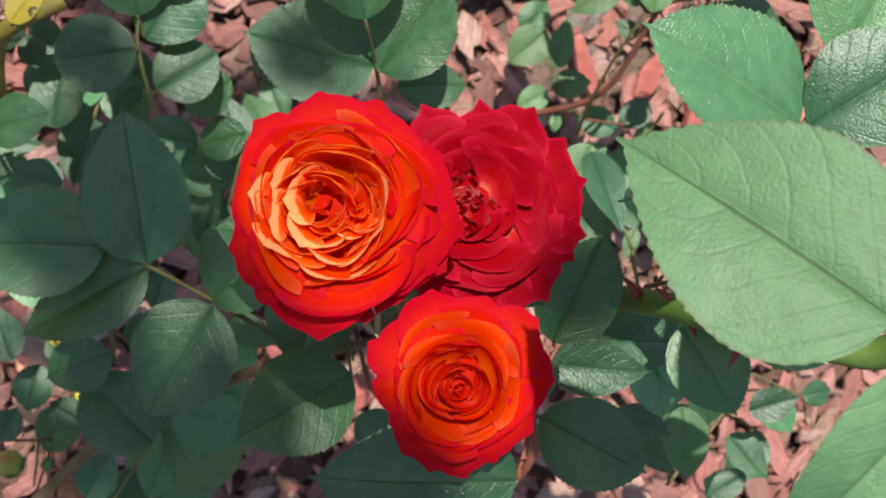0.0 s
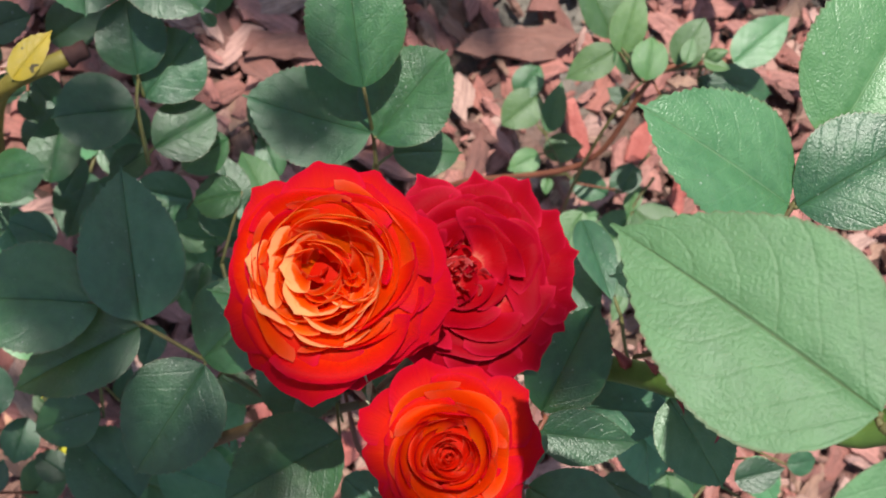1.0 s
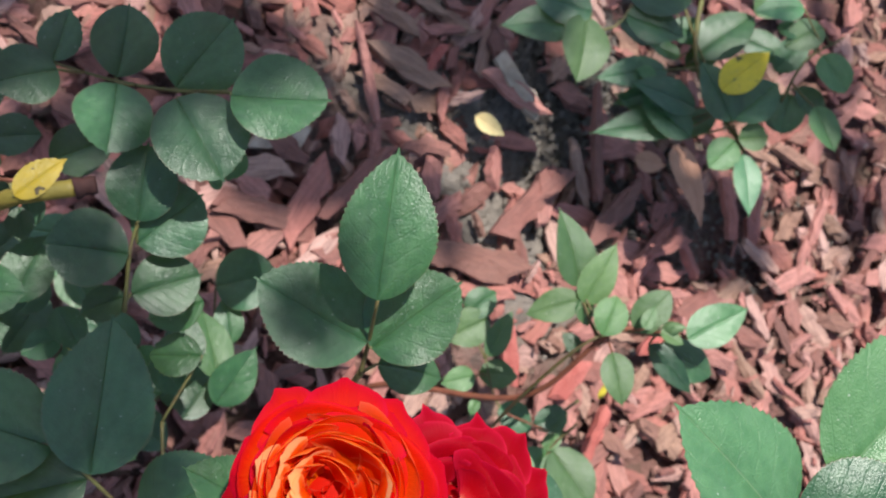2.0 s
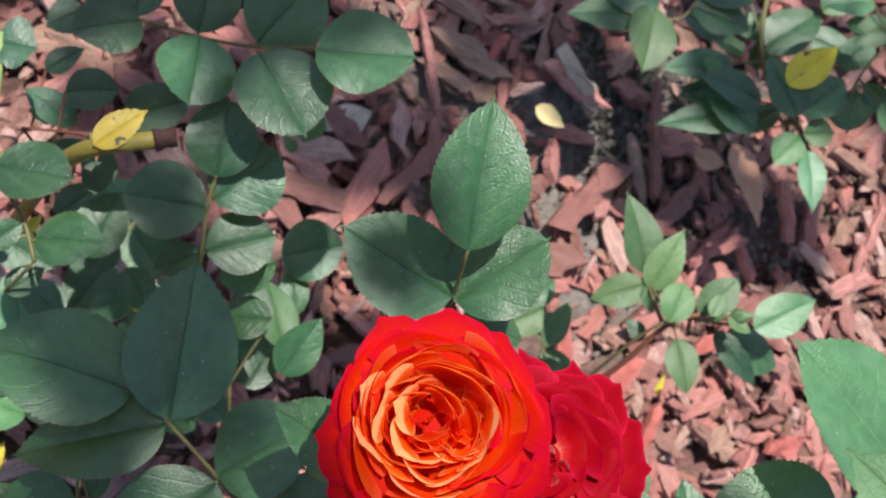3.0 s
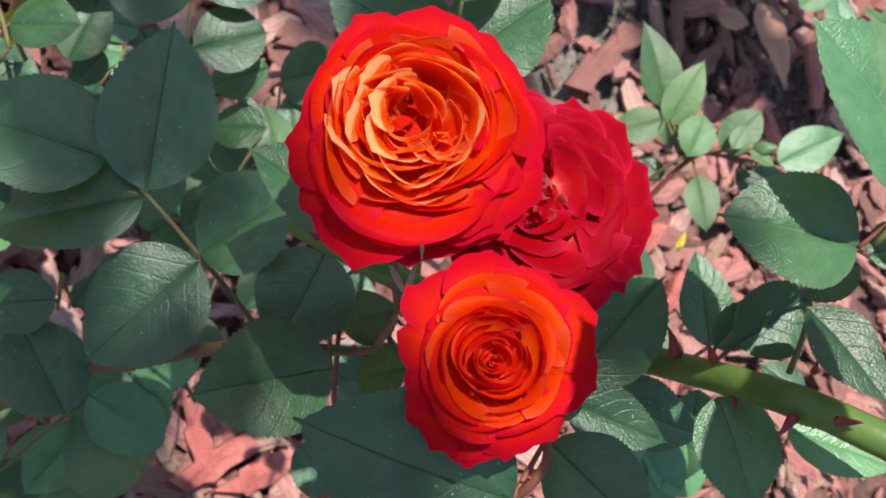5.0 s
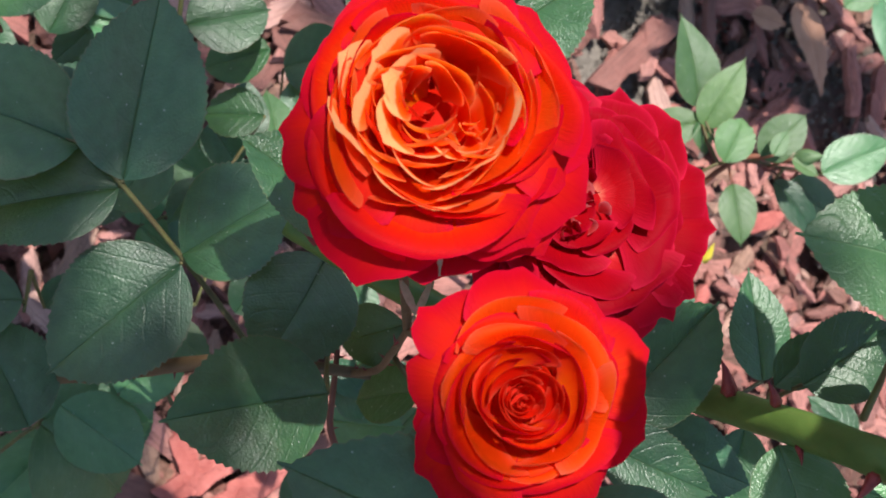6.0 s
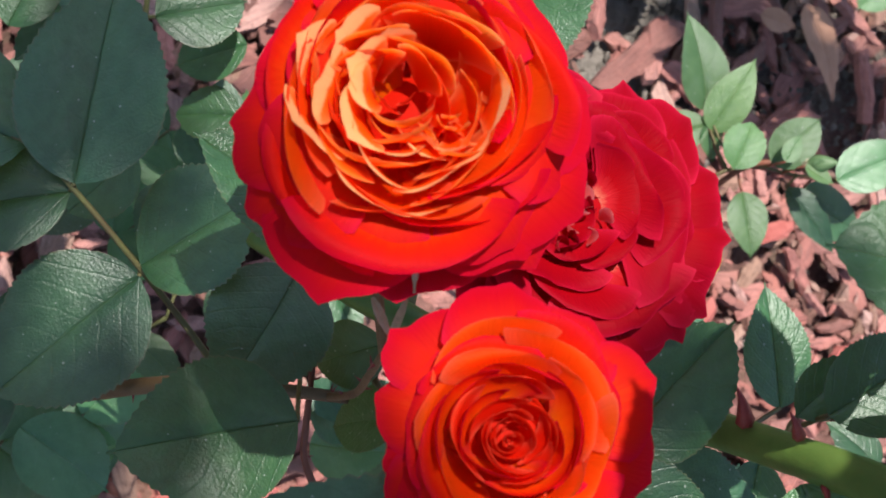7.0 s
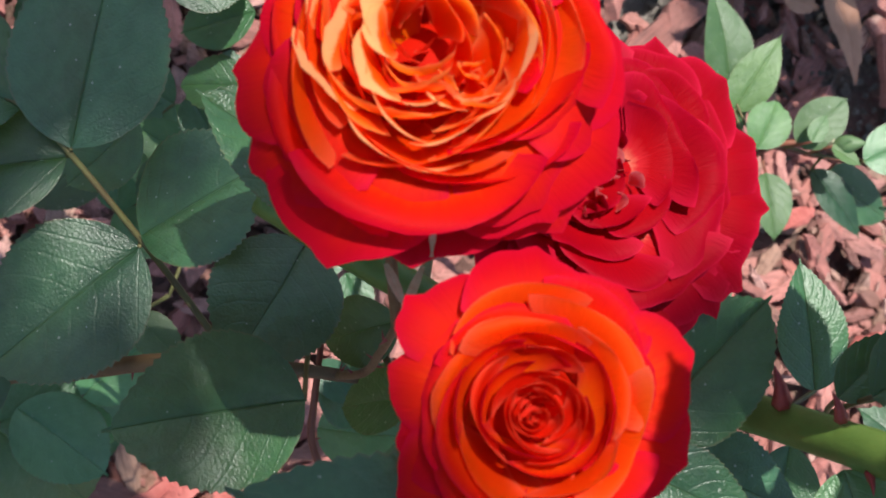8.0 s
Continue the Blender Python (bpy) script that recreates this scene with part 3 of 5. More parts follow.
part("cut_end", mesh_of("cut_end", v, f, DEAD), bush, "dark brown cut end of the yellow cane")

spray(bush, 'large dark green five-leaflet rose leaf in shade', [
    (-0.270, -0.020, 0.402), (-0.241, -0.023, 0.415), (-0.225, -0.031, 0.419), (-0.197, -0.046, 0.411), (-0.178, -0.057, 0.406), (-0.158, -0.070, 0.402)], [
    ((-0.241, -0.023, 0.415), (-0.302, -0.022, 0.393), 0.047, 0, LEAF),
    ((-0.225, -0.030, 0.421), (-0.235, 0.034, 0.424), 0.045, 0, LEAF),
    ((-0.225, -0.032, 0.417), (-0.275, -0.060, 0.388), 0.036, 12, LEAF),
    ((-0.198, -0.045, 0.413), (-0.173, -0.014, 0.440), 0.040, -10, LEAF),
    ((-0.197, -0.048, 0.411), (-0.224, -0.096, 0.391), 0.046, 0, LEAF),
])
spray(bush, '', [
    (-0.160, -0.031, 0.474), (-0.181, -0.025, 0.479)], [
    ((-0.166, -0.029, 0.483), (-0.206, -0.019, 0.493), 0.029, 0, LEAF),
])
spray(bush, '', [
    (-0.138, -0.072, 0.417), (-0.146, -0.050, 0.425), (-0.157, -0.031, 0.428)], [
    ((-0.155, -0.032, 0.429), (-0.166, -0.074, 0.440), 0.038, 0, LEAF),
    ((-0.147, -0.076, 0.455), (-0.195, -0.100, 0.462), 0.041, 0, LEAF),
])
spray(bush, '', [
    (-0.103, -0.082, 0.551), (-0.111, -0.106, 0.553)], [
    ((-0.113, -0.106, 0.558), (-0.183, -0.101, 0.559), 0.047, -12, LEAF),
    ((-0.101, -0.086, 0.548), (-0.065, -0.106, 0.555), 0.031, 0, LEAF),
    ((-0.104, -0.079, 0.551), (-0.093, -0.067, 0.544), 0.009, 0, LEAF),
])
spray(bush, '', [
    (-0.113, -0.063, 0.434), (-0.119, -0.055, 0.423)], [
    ((-0.122, -0.044, 0.432), (-0.135, -0.055, 0.407), 0.022, 0, LEAF),
    ((-0.110, -0.064, 0.435), (-0.121, -0.072, 0.401), 0.022, 0, LEAF),
])
# the lighter green on two of these stands for sky light
spray(bush, '', [
    (-0.213, -0.117, 0.269), (-0.227, -0.147, 0.222), (-0.237, -0.166, 0.198)], [
    ((-0.217, -0.116, 0.309), (-0.249, -0.083, 0.307), 0.041, 0, LEAF),
    ((-0.208, -0.115, 0.250), (-0.159, -0.135, 0.211), 0.058, 0, LEAF_FRESH_LIT),
    ((-0.206, -0.113, 0.229), (-0.158, -0.089, 0.223), 0.041, 0, LEAF_FRESH_LIT),
    ((-0.233, -0.159, 0.199), (-0.248, -0.139, 0.196), 0.021, 0, LEAF),
    ((-0.234, -0.163, 0.178), (-0.201, -0.156, 0.167), 0.028, 0, LEAF),
])
spray(bush, '', [
    (-0.235, -0.075, 0.326), (-0.237, -0.058, 0.306)], [
    ((-0.237, -0.071, 0.326), (-0.267, -0.083, 0.307), 0.028, 0, LEAF),
    ((-0.226, -0.069, 0.288), (-0.221, -0.051, 0.290), 0.011, 0, LEAF),
])
spray(bush, '', [
    (-0.047, -0.028, 0.584), (-0.032, -0.032, 0.563), (-0.027, -0.042, 0.553)], [
    ((-0.047, -0.028, 0.584), (-0.022, -0.050, 0.596), 0.022, 0, LEAF),
])
spray(bush, '', [
    (-0.093, -0.063, 0.544), (-0.097, -0.070, 0.543)], [
    ((-0.087, -0.062, 0.525), (-0.070, -0.022, 0.536), 0.033, 10, LEAF),
])
spray(bush, '', [
    (-0.029, -0.039, 0.511), (-0.034, -0.042, 0.489)], [
    ((-0.021, -0.030, 0.493), (-0.035, 0.004, 0.490), 0.022, 0, LEAF),
    ((-0.046, -0.039, 0.537), (-0.035, -0.019, 0.541), 0.014, 0, LEAF),
    ((-0.045, -0.038, 0.548), (-0.026, -0.014, 0.554), 0.025, 0, LEAF),
])
# the lighter green here makes up for shade on two leaflets
spray(bush, '', [
    (-0.091, -0.065, 0.534), (-0.089, -0.072, 0.524)], [
    ((-0.090, -0.069, 0.525), (-0.051, -0.073, 0.530), 0.021, 0, LEAF),
    ((-0.064, -0.061, 0.500), (-0.021, -0.064, 0.502), 0.026, 0, LEAF),
    ((-0.047, -0.056, 0.547), (-0.028, -0.088, 0.551), 0.029, 0, LEAF_FRESH_LIT),
    ((-0.029, -0.062, 0.562), (0.007, -0.064, 0.572), 0.019, 0, LEAF_FRESH_LIT),
    ((-0.005, -0.042, 0.466), (0.002, -0.079, 0.456), 0.023, 0, LEAF),
])
spray(bush, '', [
    (-0.146, 0.062, 0.481), (-0.134, 0.048, 0.448), (-0.129, 0.038, 0.433)], [
    ((-0.146, 0.062, 0.481), (-0.158, 0.120, 0.495), 0.039, 0, LEAF),
    ((-0.136, 0.049, 0.452), (-0.189, 0.062, 0.448), 0.043, 0, LEAF),
    ((-0.134, 0.047, 0.453), (-0.109, 0.082, 0.472), 0.040, 0, LEAF),
    ((-0.120, 0.045, 0.426), (-0.088, 0.047, 0.425), 0.023, 0, LEAF),
])
spray(bush, '', [
    (-0.224, 0.090, 0.335), (-0.225, 0.073, 0.345), (-0.218, 0.046, 0.336)], [
    ((-0.225, 0.089, 0.340), (-0.232, 0.125, 0.350), 0.034, 0, LEAF),
    ((-0.226, 0.071, 0.350), (-0.264, 0.065, 0.344), 0.037, 0, LEAF),
    ((-0.221, 0.080, 0.331), (-0.199, 0.111, 0.343), 0.039, 0, LEAF),
    ((-0.215, 0.057, 0.321), (-0.185, 0.076, 0.325), 0.032, 0, LEAF),
    ((-0.218, 0.055, 0.325), (-0.236, 0.041, 0.320), 0.018, 0, LEAF),
])
spray(bush, '', [
    (-0.153, 0.089, 0.210), (-0.140, 0.059, 0.192), (-0.116, 0.025, 0.177)], [
    ((-0.153, 0.090, 0.210), (-0.123, 0.105, 0.229), 0.037, 0, LEAF),
    ((-0.166, 0.034, 0.246), (-0.174, 0.067, 0.245), 0.024, 0, LEAF),
    ((-0.142, 0.036, 0.232), (-0.159, 0.073, 0.218), 0.024, 0, LEAF_YOUNG),
    ((-0.139, 0.022, 0.232), (-0.129, 0.058, 0.247), 0.025, 0, LEAF),
    ((-0.136, 0.059, 0.214), (-0.147, 0.087, 0.211), 0.018, 0, LEAF),
    ((-0.152, 0.010, 0.218), (-0.143, 0.037, 0.211), 0.020, 0, LEAF),
    ((-0.206, 0.010, 0.213), (-0.189, 0.042, 0.208), 0.022, 0, LEAF),
    ((-0.240, 0.048, 0.246), (-0.220, 0.029, 0.251), 0.020, 0, LEAF),
])
spray(bush, '', [
    (-0.283, 0.157, 0.311), (-0.253, 0.154, 0.329), (-0.228, 0.154, 0.347), (-0.205, 0.155, 0.374)], [
    ((-0.208, 0.149, 0.389), (-0.167, 0.156, 0.411), 0.042, 0, LEAF),
    ((-0.228, 0.145, 0.367), (-0.198, 0.111, 0.380), 0.046, 0, LEAF),
    ((-0.254, 0.147, 0.350), (-0.250, 0.110, 0.360), 0.038, 0, LEAF),
    ((-0.281, 0.146, 0.342), (-0.310, 0.126, 0.349), 0.030, 0, LEAF),
    ((-0.227, 0.156, 0.347), (-0.212, 0.194, 0.363), 0.042, 0, LEAF),
    ((-0.253, 0.156, 0.329), (-0.258, 0.194, 0.329), 0.033, 0, LEAF),
    ((-0.283, 0.158, 0.310), (-0.283, 0.186, 0.312), 0.022, 0, LEAF),
])
spray(bush, '', [
    (-0.314, 0.054, 0.329), (-0.299, 0.040, 0.333), (-0.289, 0.024, 0.335)], [
    ((-0.319, 0.059, 0.339), (-0.286, 0.061, 0.358), 0.031, 0, LEAF),
    ((-0.292, 0.034, 0.335), (-0.264, 0.040, 0.353), 0.026, 0, LEAF),
    ((-0.264, 0.042, 0.281), (-0.258, 0.079, 0.284), 0.027, 0, LEAF),
    ((-0.311, 0.025, 0.329), (-0.299, 0.040, 0.333), 0.014, 0, LEAF),
    ((-0.295, 0.011, 0.302), (-0.282, 0.027, 0.306), 0.014, 0, LEAF),
])
spray(bush, '', [
    (-0.313, 0.095, 0.269), (-0.289, 0.098, 0.286), (-0.271, 0.101, 0.291)], [
    ((-0.297, 0.107, 0.274), (-0.313, 0.105, 0.269), 0.013, 0, LEAF),
    ((-0.290, 0.104, 0.275), (-0.319, 0.115, 0.268), 0.019, 0, LEAF),
    ((-0.300, 0.117, 0.283), (-0.276, 0.125, 0.291), 0.023, 0, LEAF),
    ((-0.312, 0.127, 0.270), (-0.298, 0.144, 0.275), 0.014, 0, LEAF),
    ((-0.267, 0.120, 0.262), (-0.238, 0.141, 0.271), 0.029, 0, LEAF),
    ((-0.276, 0.085, 0.300), (-0.271, 0.069, 0.301), 0.014, 0, LEAF),
    ((-0.337, 0.116, 0.325), (-0.320, 0.119, 0.330), 0.026, 0, LEAF),
    ((-0.304, 0.164, 0.273), (-0.319, 0.149, 0.269), 0.019, 0, LEAF),
    ((-0.262, 0.088, 0.241), (-0.277, 0.106, 0.238), 0.019, 0, LEAF),
    ((-0.297, 0.089, 0.252), (-0.272, 0.100, 0.260), 0.017, 0, LEAF),
])
spray(bush, 'yellowing spotted rose leaf on a cut cane', [
    (-0.282, 0.084, 0.334), (-0.285, 0.089, 0.334)], [
    ((-0.282, 0.083, 0.339), (-0.265, 0.106, 0.345), 0.016, 0, LEAF_YELLOW),
])
spray(bush, 'sunlit green three-leaflet rose leaf with serrated edges', [
    (-0.034, 0.024, 0.631), (-0.045, 0.005, 0.625), (-0.050, -0.012, 0.612)], [
    ((-0.047, 0.006, 0.627), (-0.100, 0.032, 0.633), 0.042, 8, LEAF_FRESH_LIT),
    ((-0.036, 0.024, 0.632), (-0.007, 0.082, 0.642), 0.048, 0, LEAF_FRESH_LIT),
    ((-0.044, 0.005, 0.627), (-0.010, 0.027, 0.643), 0.035, 0, LEAF),
], EAST_FACING)
spray(bush, '', [
    (-0.050, -0.012, 0.605), (-0.045, -0.003, 0.612)], [
    ((-0.050, -0.012, 0.605), (-0.093, -0.016, 0.598), 0.034, 0, LEAF_FRESH_LIT),
    ((-0.037, -0.009, 0.593), (-0.021, 0.002, 0.598), 0.017, 0, LEAF),
    ((-0.020, -0.004, 0.567), (-0.028, -0.018, 0.554), 0.013, 0, LEAF),
], EAST_FACING)
spray(bush, 'pale green rose leaf close above the bush', [
    (-0.098, -0.062, 0.766), (-0.108, -0.052, 0.759)], [
    ((-0.108, -0.0495, 0.759), (-0.1485, -0.0125, 0.725), 0.0445, 0, LEAF_NEAR),
    ((-0.097, -0.058, 0.761), (-0.129, -0.097, 0.741), 0.024, 0, LEAF_NEAR),
    ((-0.0748, -0.0391, 0.7420), (-0.0754, 0.0141, 0.7280), 0.026, 0, LEAF_FRESH_LIT),
])
spray(shoot, 'young light green leaves on a low shoot', [
    (0.146, 0.142, 0.255), (0.119, 0.137, 0.247), (0.095, 0.132, 0.245), (0.077, 0.116, 0.234), (0.076, 0.084, 0.171), (0.095, 0.058, 0.082)], [
    ((0.069, 0.155, 0.234), (0.040, 0.199, 0.237), 0.028, 0, LEAF_YOUNG),
    ((0.074, 0.145, 0.235), (0.081, 0.187, 0.248), 0.023, 0, LEAF_YOUNG),
    ((0.072, 0.148, 0.234), (0.044, 0.130, 0.215), 0.022, 0, LEAF_YOUNG),
    ((0.085, 0.126, 0.248), (0.088, 0.153, 0.249), 0.023, 0, LEAF_YOUNG),
    ((0.104, 0.135, 0.253), (0.118, 0.165, 0.263), 0.024, 0, LEAF_YOUNG),
    ((0.137, 0.138, 0.263), (0.171, 0.168, 0.273), 0.027, 0, LEAF_FRESH_LIT),
    ((0.125, 0.132, 0.238), (0.164, 0.109, 0.238), 0.019, 0, LEAF),
])
spray(shoot, 'young light green leaves on a low shoot', [
    (0.147, 0.142, 0.251), (0.120, 0.137, 0.243), (0.096, 0.132, 0.241), (0.078, 0.116, 0.230), (0.077, 0.084, 0.167), (0.096, 0.058, 0.078)], [
    ((0.137, 0.133, 0.231), (0.181, 0.127, 0.233), 0.034, 0, LEAF),
    ((0.098, 0.119, 0.241), (0.112, 0.087, 0.243), 0.022, 0, LEAF_YOUNG),
    ((0.088, 0.117, 0.217), (0.074, 0.127, 0.213), 0.012, 0, LEAF),
    ((0.114, 0.136, 0.267), (0.130, 0.132, 0.271), 0.010, 0, LEAF_YOUNG),
    ((0.104, 0.135, 0.264), (0.108, 0.151, 0.265), 0.010, 0, LEAF_YOUNG),
    ((0.118, 0.071, 0.140), (0.125, 0.088, 0.143), 0.015, 0, LEAF),
    ((0.071, 0.149, 0.234), (0.084, 0.133, 0.227), 0.015, 0, LEAF_YOUNG),
])
spray(shoot, 'young light green leaves on a low shoot', [
    (0.076, 0.114, 0.099), (0.098, 0.084, 0.094), (0.133, 0.078, 0.093), (0.153, 0.103, 0.110)], [
    ((0.055, 0.142, 0.094), (0.072, 0.164, 0.099), 0.023, 0, LEAF),
    ((0.071, 0.143, 0.099), (0.045, 0.120, 0.090), 0.029, 0, LEAF_YOUNG),
    ((0.078, 0.116, 0.100), (0.087, 0.154, 0.103), 0.018, 0, LEAF_YOUNG),
    ((0.072, 0.100, 0.097), (0.050, 0.088, 0.091), 0.019, 0, LEAF_YOUNG),
    ((0.078, 0.104, 0.089), (0.106, 0.108, 0.097), 0.022, 0, LEAF_YOUNG),
    ((0.098, 0.084, 0.094), (0.125, 0.072, 0.101), 0.023, 0, LEAF),
    ((0.147, 0.091, 0.108), (0.124, 0.076, 0.101), 0.021, 0, LEAF),
    ((0.085, 0.086, 0.080), (0.084, 0.073, 0.079), 0.009, 0, LEAF_YOUNG),
])
spray(shoot, 'young light green leaves on a low shoot', [
    (0.154, 0.004, 0.076), (0.149, 0.059, 0.086), (0.161, 0.087, 0.101)], [
    ((0.150, 0.062, 0.087), (0.125, 0.021, 0.079), 0.037, 0, LEAF_YOUNG),
    ((0.152, 0.064, 0.088), (0.190, 0.028, 0.097), 0.037, 0, LEAF_YOUNG),
    ((0.149, 0.033, 0.075), (0.181, -0.005, 0.083), 0.030, 0, LEAF_YOUNG),
    ((0.107, 0.056, 0.074), (0.127, 0.060, 0.080), 0.017, 0, LEAF_YOUNG),
    ((0.150, 0.003, 0.074), (0.141, -0.020, 0.071), 0.012, 0, LEAF_YOUNG),
    ((0.146, 0.063, 0.086), (0.156, 0.082, 0.089), 0.013, 0, LEAF_YOUNG),
])
spray(shrub, 'small green leaves at the edge of the bed', [
    (0.222, 0.314, 0.158), (0.205, 0.339, 0.154), (0.172, 0.396, 0.136), (0.159, 0.448, 0.113)], [
    ((0.215, 0.310, 0.166), (0.229, 0.264, 0.168), 0.023, 0, LEAF_FRESH_LIT),
    ((0.207, 0.319, 0.164), (0.192, 0.292, 0.159), 0.025, 0, LEAF_YOUNG),
    ((0.206, 0.319, 0.169), (0.228, 0.327, 0.175), 0.022, 0, LEAF_YOUNG),
    ((0.196, 0.329, 0.172), (0.163, 0.368, 0.164), 0.032, 0, LEAF),
    ((0.196, 0.331, 0.172), (0.224, 0.368, 0.181), 0.034, 0, LEAF),
    ((0.181, 0.348, 0.173), (0.210, 0.389, 0.183), 0.028, 0, LEAF_YELLOW),
    ((0.174, 0.312, 0.154), (0.130, 0.334, 0.143), 0.030, 0, LEAF),
    ((0.173, 0.335, 0.155), (0.117, 0.337, 0.150), 0.028, 0, LEAF),
    ((0.177, 0.329, 0.145), (0.106, 0.297, 0.124), 0.028, 0, LEAF),
    ((0.184, 0.327, 0.137), (0.120, 0.336, 0.119), 0.033, 0, LEAF),
    ((0.146, 0.358, 0.148), (0.091, 0.332, 0.142), 0.025, 0, LEAF),
    ((0.134, 0.347, 0.155), (0.119, 0.348, 0.150), 0.011, 0, LEAF_YOUNG),
])
spray(shrub, 'small green leaves at the edge of the bed', [
    (0.109, 0.413, 0.150), (0.097, 0.376, 0.145), (0.069, 0.366, 0.137)], [
    ((0.073, 0.370, 0.138), (0.015, 0.351, 0.121), 0.032, 0, LEAF),
    ((0.075, 0.377, 0.139), (0.075, 0.320, 0.147), 0.040, 0, LEAF_YOUNG),
    ((0.103, 0.387, 0.147), (0.148, 0.382, 0.160), 0.036, 0, LEAF),
    ((0.102, 0.401, 0.147), (0.149, 0.412, 0.161), 0.035, 0, LEAF),
    ((0.078, 0.381, 0.140), (0.032, 0.381, 0.127), 0.034, 0, LEAF),
])
spray(shrub, 'small green leaves at the edge of the bed', [
    (0.253, 0.409, 0.211), (0.228, 0.382, 0.203), (0.228, 0.351, 0.181)], [
    ((0.235, 0.412, 0.206), (0.210, 0.387, 0.198), 0.025, 0, LEAF_YOUNG),
    ((0.239, 0.390, 0.207), (0.262, 0.366, 0.212), 0.030, 0, LEAF_YOUNG),
    ((0.234, 0.362, 0.184), (0.233, 0.329, 0.182), 0.028, 0, LEAF),
    ((0.237, 0.368, 0.185), (0.263, 0.351, 0.191), 0.022, 0, LEAF),
    ((0.213, 0.417, 0.211), (0.177, 0.403, 0.200), 0.022, 0, LEAF_FRESH_LIT),
    ((0.229, 0.341, 0.223), (0.250, 0.312, 0.228), 0.025, 0, LEAF_YOUNG),
    ((0.219, 0.402, 0.202), (0.202, 0.401, 0.197), 0.016, 0, LEAF),
])
spray(shrub, 'small green leaves at the edge of the bed', [
    (0.135, 0.446, 0.117), (0.165, 0.420, 0.114), (0.186, 0.393, 0.119)], [
    ((0.153, 0.396, 0.110), (0.119, 0.404, 0.100), 0.022, 0, LEAF),
    ((0.159, 0.408, 0.112), (0.195, 0.411, 0.122), 0.023, 0, LEAF),
    ((0.173, 0.388, 0.115), (0.144, 0.393, 0.107), 0.018, 0, LEAF),
    ((0.185, 0.385, 0.108), (0.213, 0.420, 0.117), 0.023, 0, LEAF),
    ((0.180, 0.388, 0.128), (0.219, 0.435, 0.140), 0.038, 0, LEAF),
    ((0.211, 0.413, 0.137), (0.253, 0.408, 0.149), 0.027, 0, LEAF),
    ((0.213, 0.430, 0.149), (0.233, 0.466, 0.156), 0.029, 0, LEAF_YOUNG),
    ((0.203, 0.348, 0.133), (0.179, 0.316, 0.125), 0.020, 0, LEAF),
    ((0.236, 0.390, 0.154), (0.256, 0.425, 0.161), 0.025, 0, LEAF),
    ((0.255, 0.344, 0.158), (0.230, 0.359, 0.151), 0.018, 0, LEAF),
    ((0.162, 0.334, 0.120), (0.146, 0.305, 0.115), 0.018, 0, LEAF),
    ((0.148, 0.346, 0.127), (0.122, 0.327, 0.119), 0.015, 0, LEAF),
])
spray(bush, 'mixed dark and yellowing leaves low in the bush', [
    (-0.276, -0.160, 0.177), (-0.267, -0.132, 0.191), (-0.260, -0.113, 0.193)], [
    ((-0.271, -0.129, 0.190), (-0.251, -0.105, 0.196), 0.026, 0, LEAF_YOUNG),
    ((-0.284, -0.076, 0.271), (-0.296, -0.047, 0.269), 0.022, 0, LEAF),
    ((-0.292, -0.121, 0.225), (-0.283, -0.103, 0.229), 0.016, 0, LEAF),
    ((-0.248, -0.155, 0.216), (-0.233, -0.130, 0.221), 0.024, 0, LEAF),
    ((-0.221, -0.167, 0.140), (-0.157, -0.126, 0.160), 0.059, 0, LEAF_FRESH_LIT),
    ((-0.197, -0.121, 0.232), (-0.161, -0.099, 0.243), 0.035, 0, LEAF_FRESH_LIT),
])
spray(bush, '', [
    (-0.173, -0.075, 0.261), (-0.152, -0.093, 0.245)], [
    ((-0.182, -0.093, 0.258), (-0.161, -0.057, 0.265), 0.029, 0, LEAF_FRESH_LIT),
    ((-0.111, -0.059, 0.321), (-0.081, -0.064, 0.308), 0.026, 0, LEAF),
    ((-0.108, -0.016, 0.302), (-0.095, -0.031, 0.305), 0.015, 0, LEAF),
    ((-0.126, -0.024, 0.318), (-0.113, -0.011, 0.322), 0.011, 0, LEAF),
    ((-0.076, -0.049, 0.331), (-0.099, -0.061, 0.324), 0.017, 0, LEAF),
    ((-0.124, -0.102, 0.357), (-0.098, -0.123, 0.364), 0.024, 0, LEAF),
    ((-0.204, 0.007, 0.317), (-0.218, -0.022, 0.292), 0.029, 0, LEAF),
    ((-0.248, 0.061, 0.244), (-0.258, 0.039, 0.241), 0.017, 0, LEAF),
    ((-0.185, 0.036, 0.261), (-0.166, 0.020, 0.266), 0.020, 0, LEAF),
])
spray(bush, '', [
    (-0.172, -0.075, 0.257), (-0.151, -0.093, 0.241)], [
    ((-0.187, 0.002, 0.301), (-0.192, -0.020, 0.299), 0.013, 0, LEAF),
    ((-0.014, -0.048, 0.390), (-0.003, -0.063, 0.393), 0.013, 0, LEAF),
    ((-0.009, -0.084, 0.463), (0.007, -0.042, 0.438), 0.036, 0, LEAF_FRESH_LIT),
    ((0.066, -0.026, 0.434), (0.044, -0.016, 0.428), 0.017, 0, LEAF),
    ((-0.306, 0.049, 0.207), (-0.271, 0.040, 0.216), 0.026, 0, LEAF),
    ((-0.289, 0.020, 0.169), (-0.292, -0.007, 0.167), 0.020, 0, LEAF),
    ((-0.272, -0.080, 0.233), (-0.278, -0.105, 0.230), 0.021, 0, LEAF),
    ((-0.203, -0.029, 0.212), (-0.210, -0.054, 0.209), 0.018, 0, LEAF),
])
